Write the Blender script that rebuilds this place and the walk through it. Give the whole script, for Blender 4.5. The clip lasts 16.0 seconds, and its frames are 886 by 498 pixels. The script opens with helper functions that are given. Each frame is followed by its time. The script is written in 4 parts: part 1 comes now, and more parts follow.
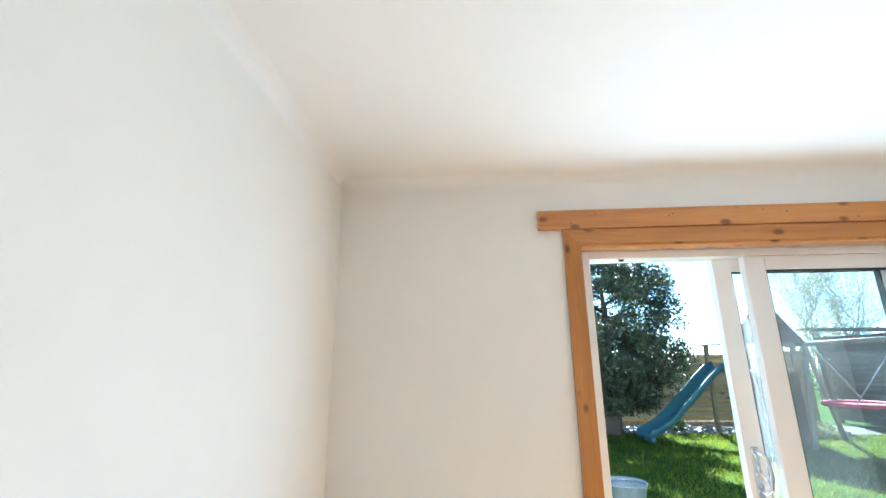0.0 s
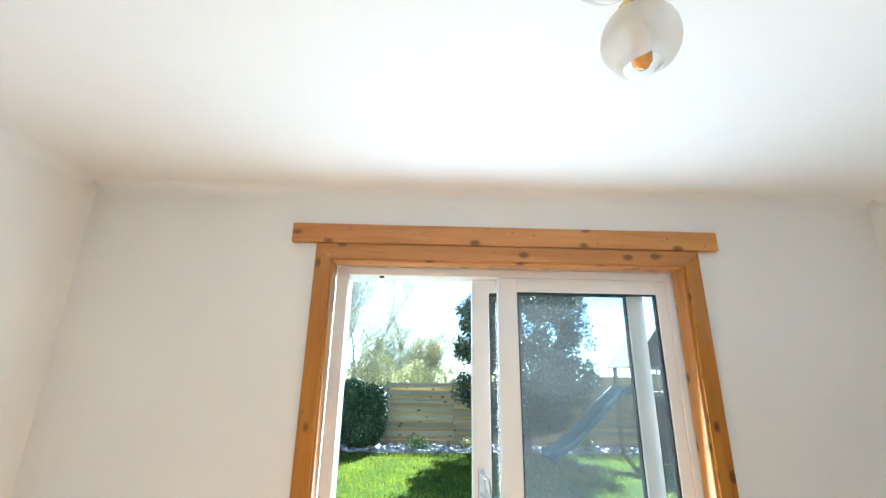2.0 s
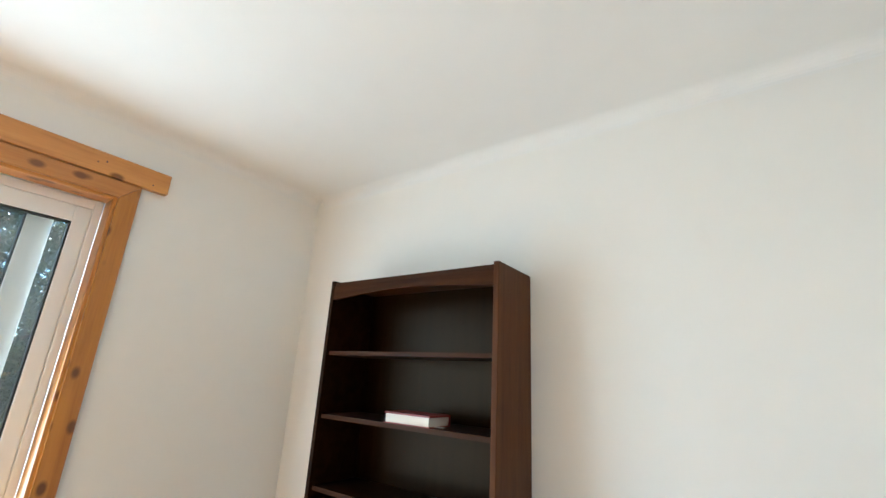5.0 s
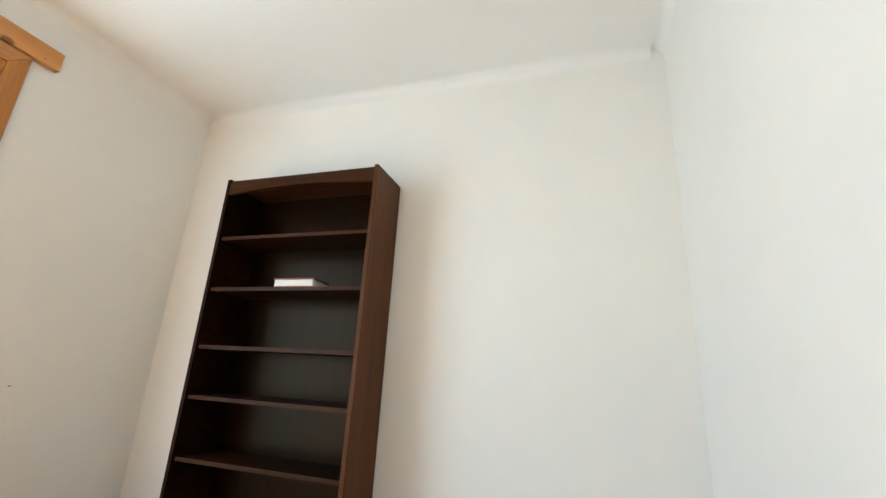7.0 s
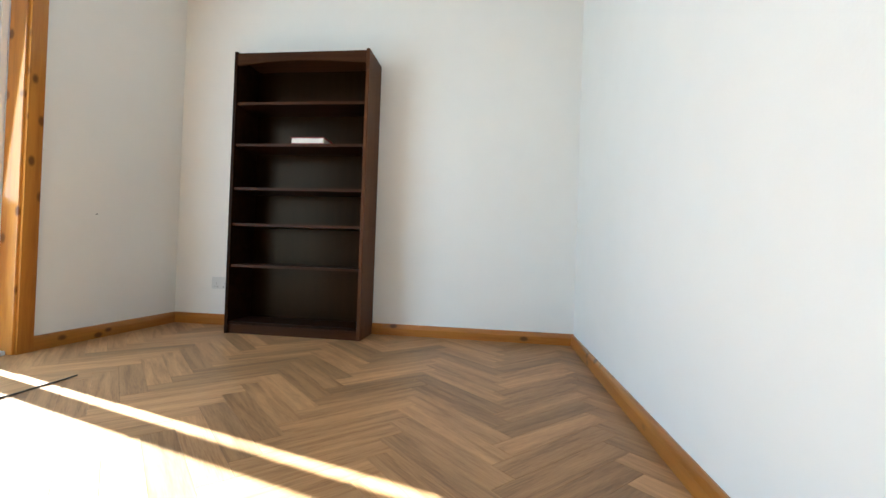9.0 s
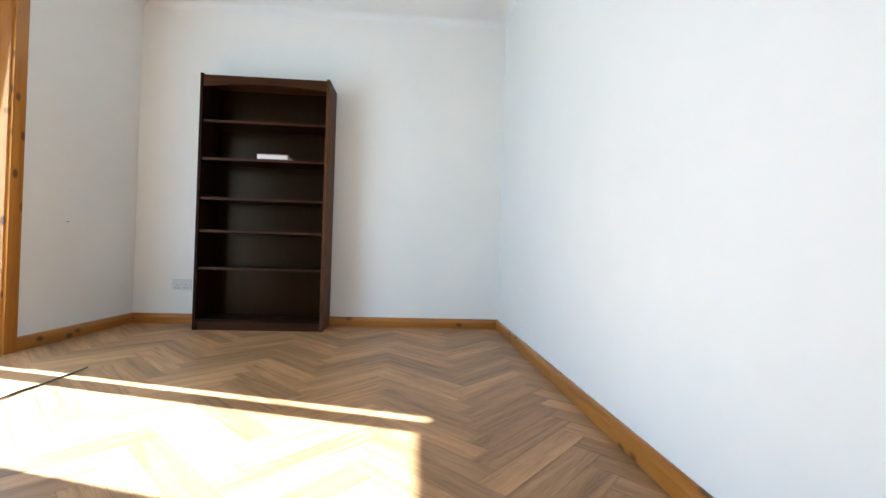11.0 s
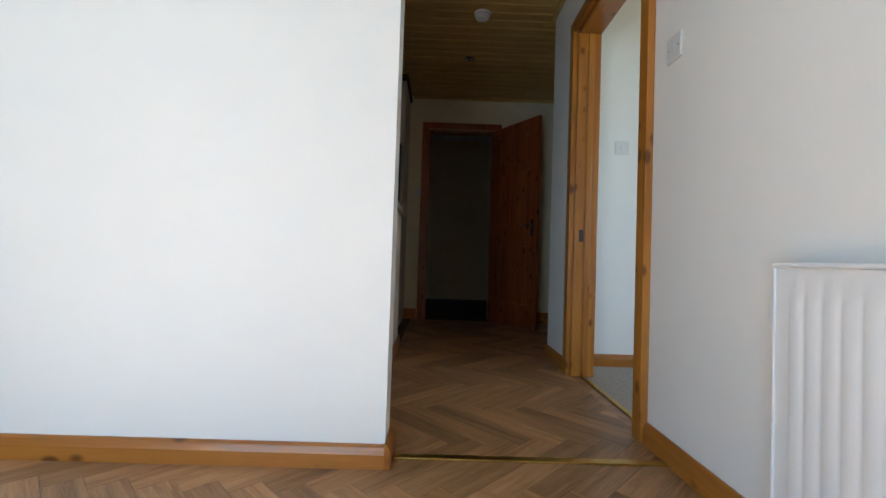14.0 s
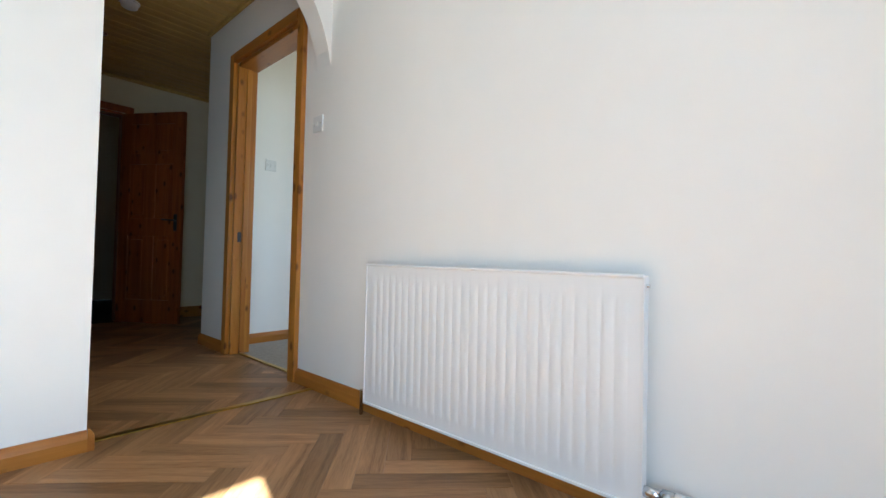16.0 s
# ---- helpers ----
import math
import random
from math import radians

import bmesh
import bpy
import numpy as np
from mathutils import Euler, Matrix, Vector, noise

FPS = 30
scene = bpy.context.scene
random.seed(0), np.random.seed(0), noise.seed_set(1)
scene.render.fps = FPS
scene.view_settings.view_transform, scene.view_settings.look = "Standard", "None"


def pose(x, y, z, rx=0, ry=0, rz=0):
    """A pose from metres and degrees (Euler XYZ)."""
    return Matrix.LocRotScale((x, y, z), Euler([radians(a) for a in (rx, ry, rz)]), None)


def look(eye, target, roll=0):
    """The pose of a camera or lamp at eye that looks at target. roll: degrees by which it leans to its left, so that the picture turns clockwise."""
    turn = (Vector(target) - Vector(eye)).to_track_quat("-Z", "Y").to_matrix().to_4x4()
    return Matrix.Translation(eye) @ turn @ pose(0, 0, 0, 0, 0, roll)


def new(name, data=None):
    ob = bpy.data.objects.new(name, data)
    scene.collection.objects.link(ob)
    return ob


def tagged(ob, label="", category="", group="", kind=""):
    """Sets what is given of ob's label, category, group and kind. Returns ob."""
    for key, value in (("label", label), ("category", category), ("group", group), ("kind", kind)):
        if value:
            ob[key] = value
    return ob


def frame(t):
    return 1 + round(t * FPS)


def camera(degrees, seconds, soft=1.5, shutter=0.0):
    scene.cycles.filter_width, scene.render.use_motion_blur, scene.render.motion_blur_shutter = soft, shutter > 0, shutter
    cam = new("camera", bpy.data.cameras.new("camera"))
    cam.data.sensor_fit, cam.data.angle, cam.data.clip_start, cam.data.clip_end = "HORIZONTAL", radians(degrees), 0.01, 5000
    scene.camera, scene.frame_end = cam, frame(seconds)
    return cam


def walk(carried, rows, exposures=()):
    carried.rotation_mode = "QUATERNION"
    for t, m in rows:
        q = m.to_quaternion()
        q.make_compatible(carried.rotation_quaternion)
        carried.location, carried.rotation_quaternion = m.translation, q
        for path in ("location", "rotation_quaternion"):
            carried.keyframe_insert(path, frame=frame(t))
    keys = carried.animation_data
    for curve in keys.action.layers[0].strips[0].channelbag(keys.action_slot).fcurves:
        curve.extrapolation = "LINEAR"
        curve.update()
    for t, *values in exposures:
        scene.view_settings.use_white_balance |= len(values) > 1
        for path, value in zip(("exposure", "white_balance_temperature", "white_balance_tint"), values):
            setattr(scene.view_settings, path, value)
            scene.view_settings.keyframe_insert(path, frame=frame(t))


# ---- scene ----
cam = camera(92.4, 16.0)
PATH = [
    (0, (-3.368, -2.107, 1.561), (-3.498, -0.179, 2.076), -0.4),
    (0.5, (-3.146, -2.061, 1.608), (-3.263, -0.131, 2.122), -0.1),
    (1, (-2.866, -2.054, 1.534), (-2.959, -0.138, 2.101), 0.2),
    (1.5, (-2.591, -2.025, 1.548), (-2.6, -0.112, 2.131), 0.5),
    (2, (-2.327, -2.047, 1.563), (-2.279, -0.136, 2.151), 0.9),
    (2.5, (-2.091, -2.102, 1.56), (-1.981, -0.192, 2.145), 1.2),
    (3, (-1.915, -2.148, 1.537), (-1.594, -0.263, 2.123), 1.5),
    (3.5, (-1.758, -2.161, 1.53), (-1.121, -0.359, 2.119), 2.0),
    (4, (-1.667, -2.161, 1.54), (-0.645, -0.541, 2.113), 2.2),
    (4.5, (-1.622, -2.183, 1.506), (-0.255, -0.836, 2.07), 2.4),
    (4.7, (-1.609, -2.209, 1.485), (-0.16, -0.951, 2.05), 2.7),
    (6.8, (-1.923, -2.372, 0.939), (-0.132, -1.747, 1.572), 3.1),
    (7, (-1.966, -2.429, 0.888), (-0.146, -1.823, 1.455), 3.3),
    (7.5, (-2.202, -2.422, 0.736), (-0.289, -1.955, 1.087), 2.2),
    (8, (-2.399, -2.418, 0.65), (-0.44, -2.037, 0.785), 2.0),
    (8.5, (-2.637, -2.401, 0.579), (-0.668, -2.057, 0.619), 2.1),
    (8.7, (-2.733, -2.382, 0.569), (-0.757, -2.072, 0.6), 2.1),
    (10.8, (-3.467, -2.2, 0.604), (-1.468, -2.274, 0.612), 1.4),
    (11, (-3.453, -2.174, 0.606), (-1.457, -2.305, 0.626), 1.7),
    (11.5, (-3.404, -2.095, 0.679), (-1.447, -2.511, 0.671), 2.1),
    (12, (-3.415, -2.002, 0.674), (-1.6, -2.841, 0.684), 2.3),
    (12.5, (-3.472, -1.799, 0.699), (-2.028, -3.183, 0.713), 2.6),
    (13, (-3.429, -1.687, 0.697), (-2.406, -3.405, 0.715), 2.5),
    (13.5, (-3.32, -1.656, 0.633), (-2.854, -3.6, 0.682), 2.4),
    (14, (-3.275, -1.546, 0.642), (-3.295, -3.546, 0.692), 1.9),
    (14.5, (-3.198, -1.395, 0.68), (-3.638, -3.346, 0.724), 1.5),
    (15, (-3.113, -1.25, 0.706), (-3.934, -3.073, 0.746), 1.4),
    (15.5, (-2.981, -1.099, 0.713), (-4.168, -2.708, 0.748), 1.1),
    (16, (-2.828, -0.974, 0.689), (-4.325, -2.301, 0.734), 1.3),
]
walk(cam, [(t, look(eye, target, roll)) for t, eye, target, roll in PATH], [(0, 3.35, 5000, -7), (4.7, 3.28, 5350, -5), (7.0, 3.36, 5550, -5), (8.5, 3.22, 5350, -5), (11.0, 3.18, 5030, -4), (13.0, 3.06, 5050, -3), (14.5, 3.06, 5110, -3), (16, 3.18, 5130, -3)])

# ---- world, sun, exposure ----
SUN_AZ = (0.287, 0.958)          # towards the sun, over the garden
SUN_EL = 38.9
world = bpy.data.worlds.new("sky")
scene.world = world
world.use_nodes = True
wn = world.node_tree
wbg = wn.nodes["Background"]
sky = wn.nodes.new("ShaderNodeTexSky")
sky.sky_type = "NISHITA"
sky.sun_disc = False
sky.sun_elevation = radians(SUN_EL)
sky.sun_rotation = math.atan2(SUN_AZ[0], SUN_AZ[1])
sky.dust_density = 0.08
sky.altitude = 1200
sky.air_density, sky.ozone_density = 0.85, 1.4
wn.links.new(sky.outputs[0], wbg.inputs[0])
wbg.inputs[1].default_value = 0.05
sun_data = bpy.data.lights.new("sun", "SUN")
sun_data.energy, sun_data.angle, sun_data.color = 5.0, radians(0.6), (1.0, 0.965, 0.91)
sun_ob = new("sun", sun_data)
_el = radians(SUN_EL)
sun_ob.matrix_world = look((4, 14, 12), (4 - SUN_AZ[0] * math.cos(_el), 14 - SUN_AZ[1] * math.cos(_el), 12 - math.sin(_el)))

# sky light in the sliding door's opening
win_data = bpy.data.lights.new("sky_at_door", "AREA")
win_data.shape, win_data.size, win_data.size_y = "RECTANGLE", 1.72, 1.94
win_data.energy, win_data.color = 4.6, (0.79, 0.89, 1.0)
win_ob = new("sky_at_door", win_data)
win_ob.matrix_world = look((-1.945, 0.06, 1.02), (-1.945, -2.0, 0.80))

# added lamp in an invented, unseen window opening, to brighten the side room
side_data = bpy.data.lights.new("side_room_fill_lamp", "AREA")
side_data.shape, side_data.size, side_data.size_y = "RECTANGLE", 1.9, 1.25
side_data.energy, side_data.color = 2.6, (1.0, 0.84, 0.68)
side_ob = new("side_room_fill_lamp", side_data)
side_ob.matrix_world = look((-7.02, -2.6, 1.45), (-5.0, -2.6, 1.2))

# ---- materials ----
MATS = {}


def mat(name, color, rough=0.6, metal=0.0, dark=None, scale=6.0, amount=0.5, bump=0.0, bump_scale=40.0,
        stretch=(1, 1, 1), spec=0.5, per_object=0.0, per_island=0.0, sheen=0.0, coat=0.0, detail=4.0):
    """Principled material with two-scale colour variation and fine relief."""
    m = bpy.data.materials.new(name)
    m.use_nodes = True
    nt = m.node_tree
    b = nt.nodes["Principled BSDF"]
    tc = nt.nodes.new("ShaderNodeTexCoord")
    mp = nt.nodes.new("ShaderNodeMapping")
    mp.inputs["Scale"].default_value = stretch
    nt.links.new(tc.outputs["Object"], mp.inputs["Vector"])
    n1 = nt.nodes.new("ShaderNodeTexNoise")
    n1.inputs["Scale"].default_value, n1.inputs["Detail"].default_value = scale, detail
    n2 = nt.nodes.new("ShaderNodeTexNoise")
    n2.inputs["Scale"].default_value, n2.inputs["Detail"].default_value = scale * 7.3, 3
    nt.links.new(mp.outputs[0], n1.inputs["Vector"])
    nt.links.new(mp.outputs[0], n2.inputs["Vector"])
    add = nt.nodes.new("ShaderNodeMath")
    add.operation = "MULTIPLY_ADD"
    add.inputs[1].default_value = 0.35
    nt.links.new(n2.outputs[0], add.inputs[0])
    nt.links.new(n1.outputs[0], add.inputs[2])
    ramp = nt.nodes.new("ShaderNodeValToRGB")
    d = dark or tuple(c * (1 - amount) for c in color)
    ramp.color_ramp.elements[0].position, ramp.color_ramp.elements[0].color = 0.45, (*d, 1)
    ramp.color_ramp.elements[1].position, ramp.color_ramp.elements[1].color = 0.9, (*color, 1)
    nt.links.new(add.outputs[0], ramp.inputs[0])
    out = ramp.outputs[0]
    for kind, k in (("o", per_object), ("i", per_island)):
        if k:
            src = nt.nodes.new("ShaderNodeObjectInfo" if kind == "o" else "ShaderNodeNewGeometry")
            sock = src.outputs["Random" if kind == "o" else "Random Per Island"]
            mr = nt.nodes.new("ShaderNodeMapRange")
            mr.inputs["To Min"].default_value, mr.inputs["To Max"].default_value = 1 - k, 1 + k
            nt.links.new(sock, mr.inputs["Value"])
            hs = nt.nodes.new("ShaderNodeHueSaturation")
            nt.links.new(mr.outputs[0], hs.inputs["Value"])
            nt.links.new(out, hs.inputs["Color"])
            out = hs.outputs[0]
    nt.links.new(out, b.inputs["Base Color"])
    b.inputs["Roughness"].default_value, b.inputs["Metallic"].default_value = rough, metal
    b.inputs["Specular IOR Level"].default_value = spec
    b.inputs["Coat Weight"].default_value = coat
    if bump:
        nb = nt.nodes.new("ShaderNodeTexNoise")
        nb.inputs["Scale"].default_value, nb.inputs["Detail"].default_value = bump_scale, 5
        nt.links.new(mp.outputs[0], nb.inputs["Vector"])
        bp = nt.nodes.new("ShaderNodeBump")
        bp.inputs["Strength"].default_value, bp.inputs["Distance"].default_value = bump, 0.01
        nt.links.new(nb.outputs[0], bp.inputs["Height"])
        nt.links.new(bp.outputs[0], b.inputs["Normal"])
    MATS[name] = m
    return m


def wood(name, light, dark, axis=0, rough=0.4, knots=True, ring=9.0, coat=0.0, per_object=0.12, knot_scale=3.3, contrast=1.0, spec=0.5, fine=0.3):
    """Timber with grain along one axis of its own space, streaks, and dark knots where asked."""
    m = bpy.data.materials.new(name)
    m.use_nodes = True
    nt = m.node_tree
    b = nt.nodes["Principled BSDF"]
    tc = nt.nodes.new("ShaderNodeTexCoord")
    oi = nt.nodes.new("ShaderNodeObjectInfo")
    sh = nt.nodes.new("ShaderNodeVectorMath")
    sh.operation = "MULTIPLY_ADD"
    sh.inputs[1].default_value = (17.0, 9.0, 13.0)
    nt.links.new(oi.outputs["Random"], sh.inputs[0])
    nt.links.new(tc.outputs["Object"], sh.inputs[2])
    mp = nt.nodes.new("ShaderNodeMapping")
    st = [ring, ring, ring]
    st[axis] = ring * 0.07
    mp.inputs["Scale"].default_value = st
    nt.links.new(sh.outputs[0], mp.inputs["Vector"])
    n1 = nt.nodes.new("ShaderNodeTexNoise")
    n1.inputs["Scale"].default_value, n1.inputs["Detail"].default_value, n1.inputs["Distortion"].default_value = 1.6, 6, 0.8
    nt.links.new(mp.outputs[0], n1.inputs["Vector"])
    n2 = nt.nodes.new("ShaderNodeTexNoise")
    n2.inputs["Scale"].default_value, n2.inputs["Detail"].default_value = 14, 4
    nt.links.new(mp.outputs[0], n2.inputs["Vector"])
    mx = nt.nodes.new("ShaderNodeMath")
    mx.operation = "MULTIPLY_ADD"
    mx.inputs[1].default_value = fine
    up = (fine - 0.3) * 0.5
    nt.links.new(n2.outputs[0], mx.inputs[0])
    nt.links.new(n1.outputs[0], mx.inputs[2])
    ramp = nt.nodes.new("ShaderNodeValToRGB")
    e = ramp.color_ramp.elements
    mid = tuple(a * (1 - 0.5 * contrast) + c * 0.5 * contrast for a, c in zip(light, dark))
    e[0].position, e[0].color = 0.42 + up, (*(tuple(a * (1 - contrast) + c * contrast for a, c in zip(light, dark))), 1)
    e[1].position, e[1].color = 0.85 + up, (*light, 1)
    em = e.new(0.62 + up)
    em.color = (*mid, 1)
    nt.links.new(mx.outputs[0], ramp.inputs[0])
    out = ramp.outputs[0]
    if knots:
        mk = nt.nodes.new("ShaderNodeMapping")
        ks = [knot_scale * 2.2] * 3
        ks[axis] = knot_scale * 1.3
        mk.inputs["Scale"].default_value = ks
        nt.links.new(sh.outputs[0], mk.inputs["Vector"])
        vo = nt.nodes.new("ShaderNodeTexVoronoi")
        vo.inputs["Scale"].default_value = 1.6
        nt.links.new(mk.outputs[0], vo.inputs["Vector"])
        kr = nt.nodes.new("ShaderNodeValToRGB")
        kr.color_ramp.elements[0].position, kr.color_ramp.elements[0].color = 0.12, (1, 1, 1, 1)
        kr.color_ramp.elements[1].position, kr.color_ramp.elements[1].color = 0.23, (0, 0, 0, 1)
        nt.links.new(vo.outputs["Distance"], kr.inputs[0])
        mixc = nt.nodes.new("ShaderNodeMix")
        mixc.data_type = "RGBA"
        nt.links.new(kr.outputs[0], mixc.inputs["Factor"])
        nt.links.new(out, mixc.inputs["A"])
        mixc.inputs["B"].default_value = (*(c * 0.45 for c in dark), 1)
        out = mixc.outputs["Result"]
    if per_object:
        mr = nt.nodes.new("ShaderNodeMapRange")
        mr.inputs["To Min"].default_value, mr.inputs["To Max"].default_value = 1 - per_object, 1 + per_object
        nt.links.new(oi.outputs["Random"], mr.inputs["Value"])
        hs = nt.nodes.new("ShaderNodeHueSaturation")
        nt.links.new(mr.outputs[0], hs.inputs["Value"])
        nt.links.new(out, hs.inputs["Color"])
        out = hs.outputs[0]
    nt.links.new(out, b.inputs["Base Color"])
    b.inputs["Roughness"].default_value, b.inputs["Coat Weight"].default_value = rough, coat
    b.inputs["Specular IOR Level"].default_value = spec
    bp = nt.nodes.new("ShaderNodeBump")
    bp.inputs["Strength"].default_value, bp.inputs["Distance"].default_value = 0.15, 0.002
    nt.links.new(mx.outputs[0], bp.inputs["Height"])
    nt.links.new(bp.outputs[0], b.inputs["Normal"])
    MATS[name] = m
    return m


def glass(name, tint, gloss, haze, haze_scale=3.0):
    """Window glass: clear, with a mirror share and a film of dust."""
    m = bpy.data.materials.new(name)
    m.use_nodes = True
    nt = m.node_tree
    nt.nodes.remove(nt.nodes["Principled BSDF"])
    o = nt.nodes["Material Output"]
    tr, gl, df = (nt.nodes.new("ShaderNodeBsdf" + k) for k in ("Transparent", "Glossy", "Translucent"))
    tr.inputs[0].default_value = (*tint, 1)
    gl.inputs["Roughness"].default_value = 0.02
    df.inputs[0].default_value = (0.8, 0.85, 0.9, 1)
    m1, m2 = nt.nodes.new("ShaderNodeMixShader"), nt.nodes.new("ShaderNodeMixShader")
    m1.inputs[0].default_value = gloss
    nt.links.new(tr.outputs[0], m1.inputs[1])
    nt.links.new(gl.outputs[0], m1.inputs[2])
    tc = nt.nodes.new("ShaderNodeTexCoord")
    nz = nt.nodes.new("ShaderNodeTexNoise")
    nz.inputs["Scale"].default_value, nz.inputs["Detail"].default_value = haze_scale, 6
    nt.links.new(tc.outputs["Object"], nz.inputs["Vector"])
    mr = nt.nodes.new("ShaderNodeMapRange")
    mr.inputs["From Min"].default_value, mr.inputs["From Max"].default_value = 0.35, 0.75
    mr.inputs["To Min"].default_value, mr.inputs["To Max"].default_value = haze * 0.4, haze * 1.6
    nt.links.new(nz.outputs[0], mr.inputs["Value"])
    nt.links.new(mr.outputs[0], m2.inputs[0])
    nt.links.new(m1.outputs[0], m2.inputs[1])
    nt.links.new(df.outputs[0], m2.inputs[2])
    nt.links.new(m2.outputs[0], o.inputs[0])
    MATS[name] = m
    return m


paint = mat("wall_paint", (0.89, 0.873, 0.835), 0.75, amount=0.035, scale=1.3, bump=0.03, bump_scale=120, spec=0.25)
ceiling_paint = mat("ceiling_paint", (0.88, 0.875, 0.86), 0.85, amount=0.03, scale=1.1, bump=0.05, bump_scale=80, spec=0.2)
# Cream, yellowed further so the colour carries the hall's warm bounced light.
hall_warmlit_paint = mat("hall_warmlit_paint", (0.80, 0.70, 0.50), 0.75, amount=0.05, scale=1.3, bump=0.1, bump_scale=90, spec=0.25)
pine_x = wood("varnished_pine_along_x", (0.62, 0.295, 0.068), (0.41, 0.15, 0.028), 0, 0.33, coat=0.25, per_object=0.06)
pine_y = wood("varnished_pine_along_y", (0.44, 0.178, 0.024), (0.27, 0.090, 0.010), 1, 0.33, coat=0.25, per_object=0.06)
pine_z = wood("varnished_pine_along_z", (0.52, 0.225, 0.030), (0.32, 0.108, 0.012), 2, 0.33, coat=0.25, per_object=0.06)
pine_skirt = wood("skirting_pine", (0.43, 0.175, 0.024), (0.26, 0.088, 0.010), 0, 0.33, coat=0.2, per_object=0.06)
red_pine = wood("reddish_pine", (0.34, 0.095, 0.02), (0.17, 0.034, 0.009), 2, 0.3, coat=0.3, per_object=0.05)
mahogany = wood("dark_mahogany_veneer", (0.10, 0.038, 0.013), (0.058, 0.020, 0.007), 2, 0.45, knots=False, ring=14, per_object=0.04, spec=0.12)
# Recess shade is put into this near-black base; the tint warms its reflections.
mahogany_back_shaded = wood("shaded_mahogany_back", (0.014, 0.0055, 0.0016), (0.006, 0.002, 0.0006), 2, 0.27, knots=False, ring=10, per_object=0.02, spec=0.11, contrast=0.7)
mahogany_back_shaded.node_tree.nodes["Principled BSDF"].inputs["Specular Tint"].default_value = (1.0, 0.70, 0.45, 1)
# Copy of the veneer with the bookcase's inside shade put into its colour.
mahogany_shaded = wood("shaded_mahogany_inside", (0.022, 0.008, 0.003), (0.009, 0.003, 0.001), 1, 0.4, knots=False, ring=12, per_object=0.03, spec=0.05)
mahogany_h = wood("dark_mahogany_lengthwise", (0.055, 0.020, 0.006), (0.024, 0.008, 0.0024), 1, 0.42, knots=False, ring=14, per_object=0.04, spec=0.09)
plank_mat = wood("greyed_oak_plank", (0.415, 0.232, 0.102), (0.176, 0.085, 0.033), 0, 0.42, knots=False, ring=19, per_object=0.30, contrast=0.85, spec=0.3, fine=0.55)
upvc = mat("white_upvc", (0.88, 0.88, 0.88), 0.28, amount=0.03, scale=2, spec=0.5)
gasket = mat("black_gasket", (0.02, 0.02, 0.022), 0.6)
radiator_white = mat("white_enamel", (0.84, 0.84, 0.84), 0.32, amount=0.02, scale=3)
plastic_white = mat("white_plastic", (0.74, 0.74, 0.72), 0.4, amount=0.03, scale=5)
brass = mat("polished_brass", (0.72, 0.50, 0.17), 0.2, metal=1.0, amount=0.15, scale=9)
brass_strip = mat("brass_strip", (0.62, 0.42, 0.10), 0.35, metal=1.0, amount=0.3, scale=30)
chrome = mat("chrome", (0.75, 0.76, 0.78), 0.15, metal=1.0, amount=0.1, scale=9)
steel_dark = mat("dark_steel", (0.10, 0.10, 0.11), 0.4, metal=0.8)
pane_mat = glass("dusty_window_glass", (0.92, 0.95, 0.96), 0.06, 0.005)
clean_pane = glass("window_glass", (0.96, 0.975, 0.975), 0.05, 0.0015)
oven_glass = mat("black_oven_glass", (0.008, 0.008, 0.009), 0.08, amount=0.2)
cab_white = mat("cream_cabinet_door", (0.66, 0.60, 0.49), 0.5, amount=0.05, scale=3)
worktop_mat = wood("pale_worktop", (0.55, 0.42, 0.28), (0.38, 0.26, 0.16), 1, 0.4, knots=False)
dark_cornice = mat("dark_stained_trim", (0.07, 0.03, 0.015), 0.5, amount=0.4, scale=8)
hall_ceiling_mat = mat("yellowed_boards", (0.58, 0.39, 0.12), 0.5, amount=0.22, scale=5, stretch=(0.6, 8, 8), per_island=0.08)
carpet_mat = mat("grey_beige_carpet", (0.46, 0.42, 0.37), 0.95, amount=0.2, scale=40, bump=0.6, bump_scale=300, spec=0.1)
paper = mat("book_pages", (0.78, 0.74, 0.66), 0.8, amount=0.12, scale=10, stretch=(1, 1, 60))
book_red = mat("red_book_cover", (0.26, 0.028, 0.025), 0.45, amount=0.3, scale=12)
exterior_wall = mat("harled_wall", (0.6, 0.57, 0.52), 0.9, amount=0.15, scale=4, bump=0.5, bump_scale=50)
grass_ground = mat("lawn_soil", (0.05, 0.085, 0.012), 0.95, dark=(0.022, 0.04, 0.008), scale=2.2, bump=0.8, bump_scale=45, spec=0.02)
blade_mat = mat("grass_blades", (0.165, 0.18, 0.012), 0.55, dark=(0.075, 0.095, 0.007), scale=1.4, per_island=0.35, spec=0.3)
soil_mat = mat("bed_soil", (0.055, 0.040, 0.030), 0.95, amount=0.6, scale=9, bump=0.9, bump_scale=35)
stone_mat = mat("pale_slate_chips", (0.33, 0.32, 0.31), 0.6, amount=0.6, scale=8, per_island=0.6)
# Fence boards in two tones: sunlit yellow behind, greyer for the shaded fronts.
fence_lit = wood("pale_lit_timber", (0.40, 0.29, 0.12), (0.23, 0.15, 0.055), 0, 0.75, knot_scale=1.6, per_object=0.22)
fence_shaded = wood("shaded_silvered_timber", (0.33, 0.28, 0.18), (0.19, 0.155, 0.09), 0, 0.8, knot_scale=1.6, per_object=0.2)
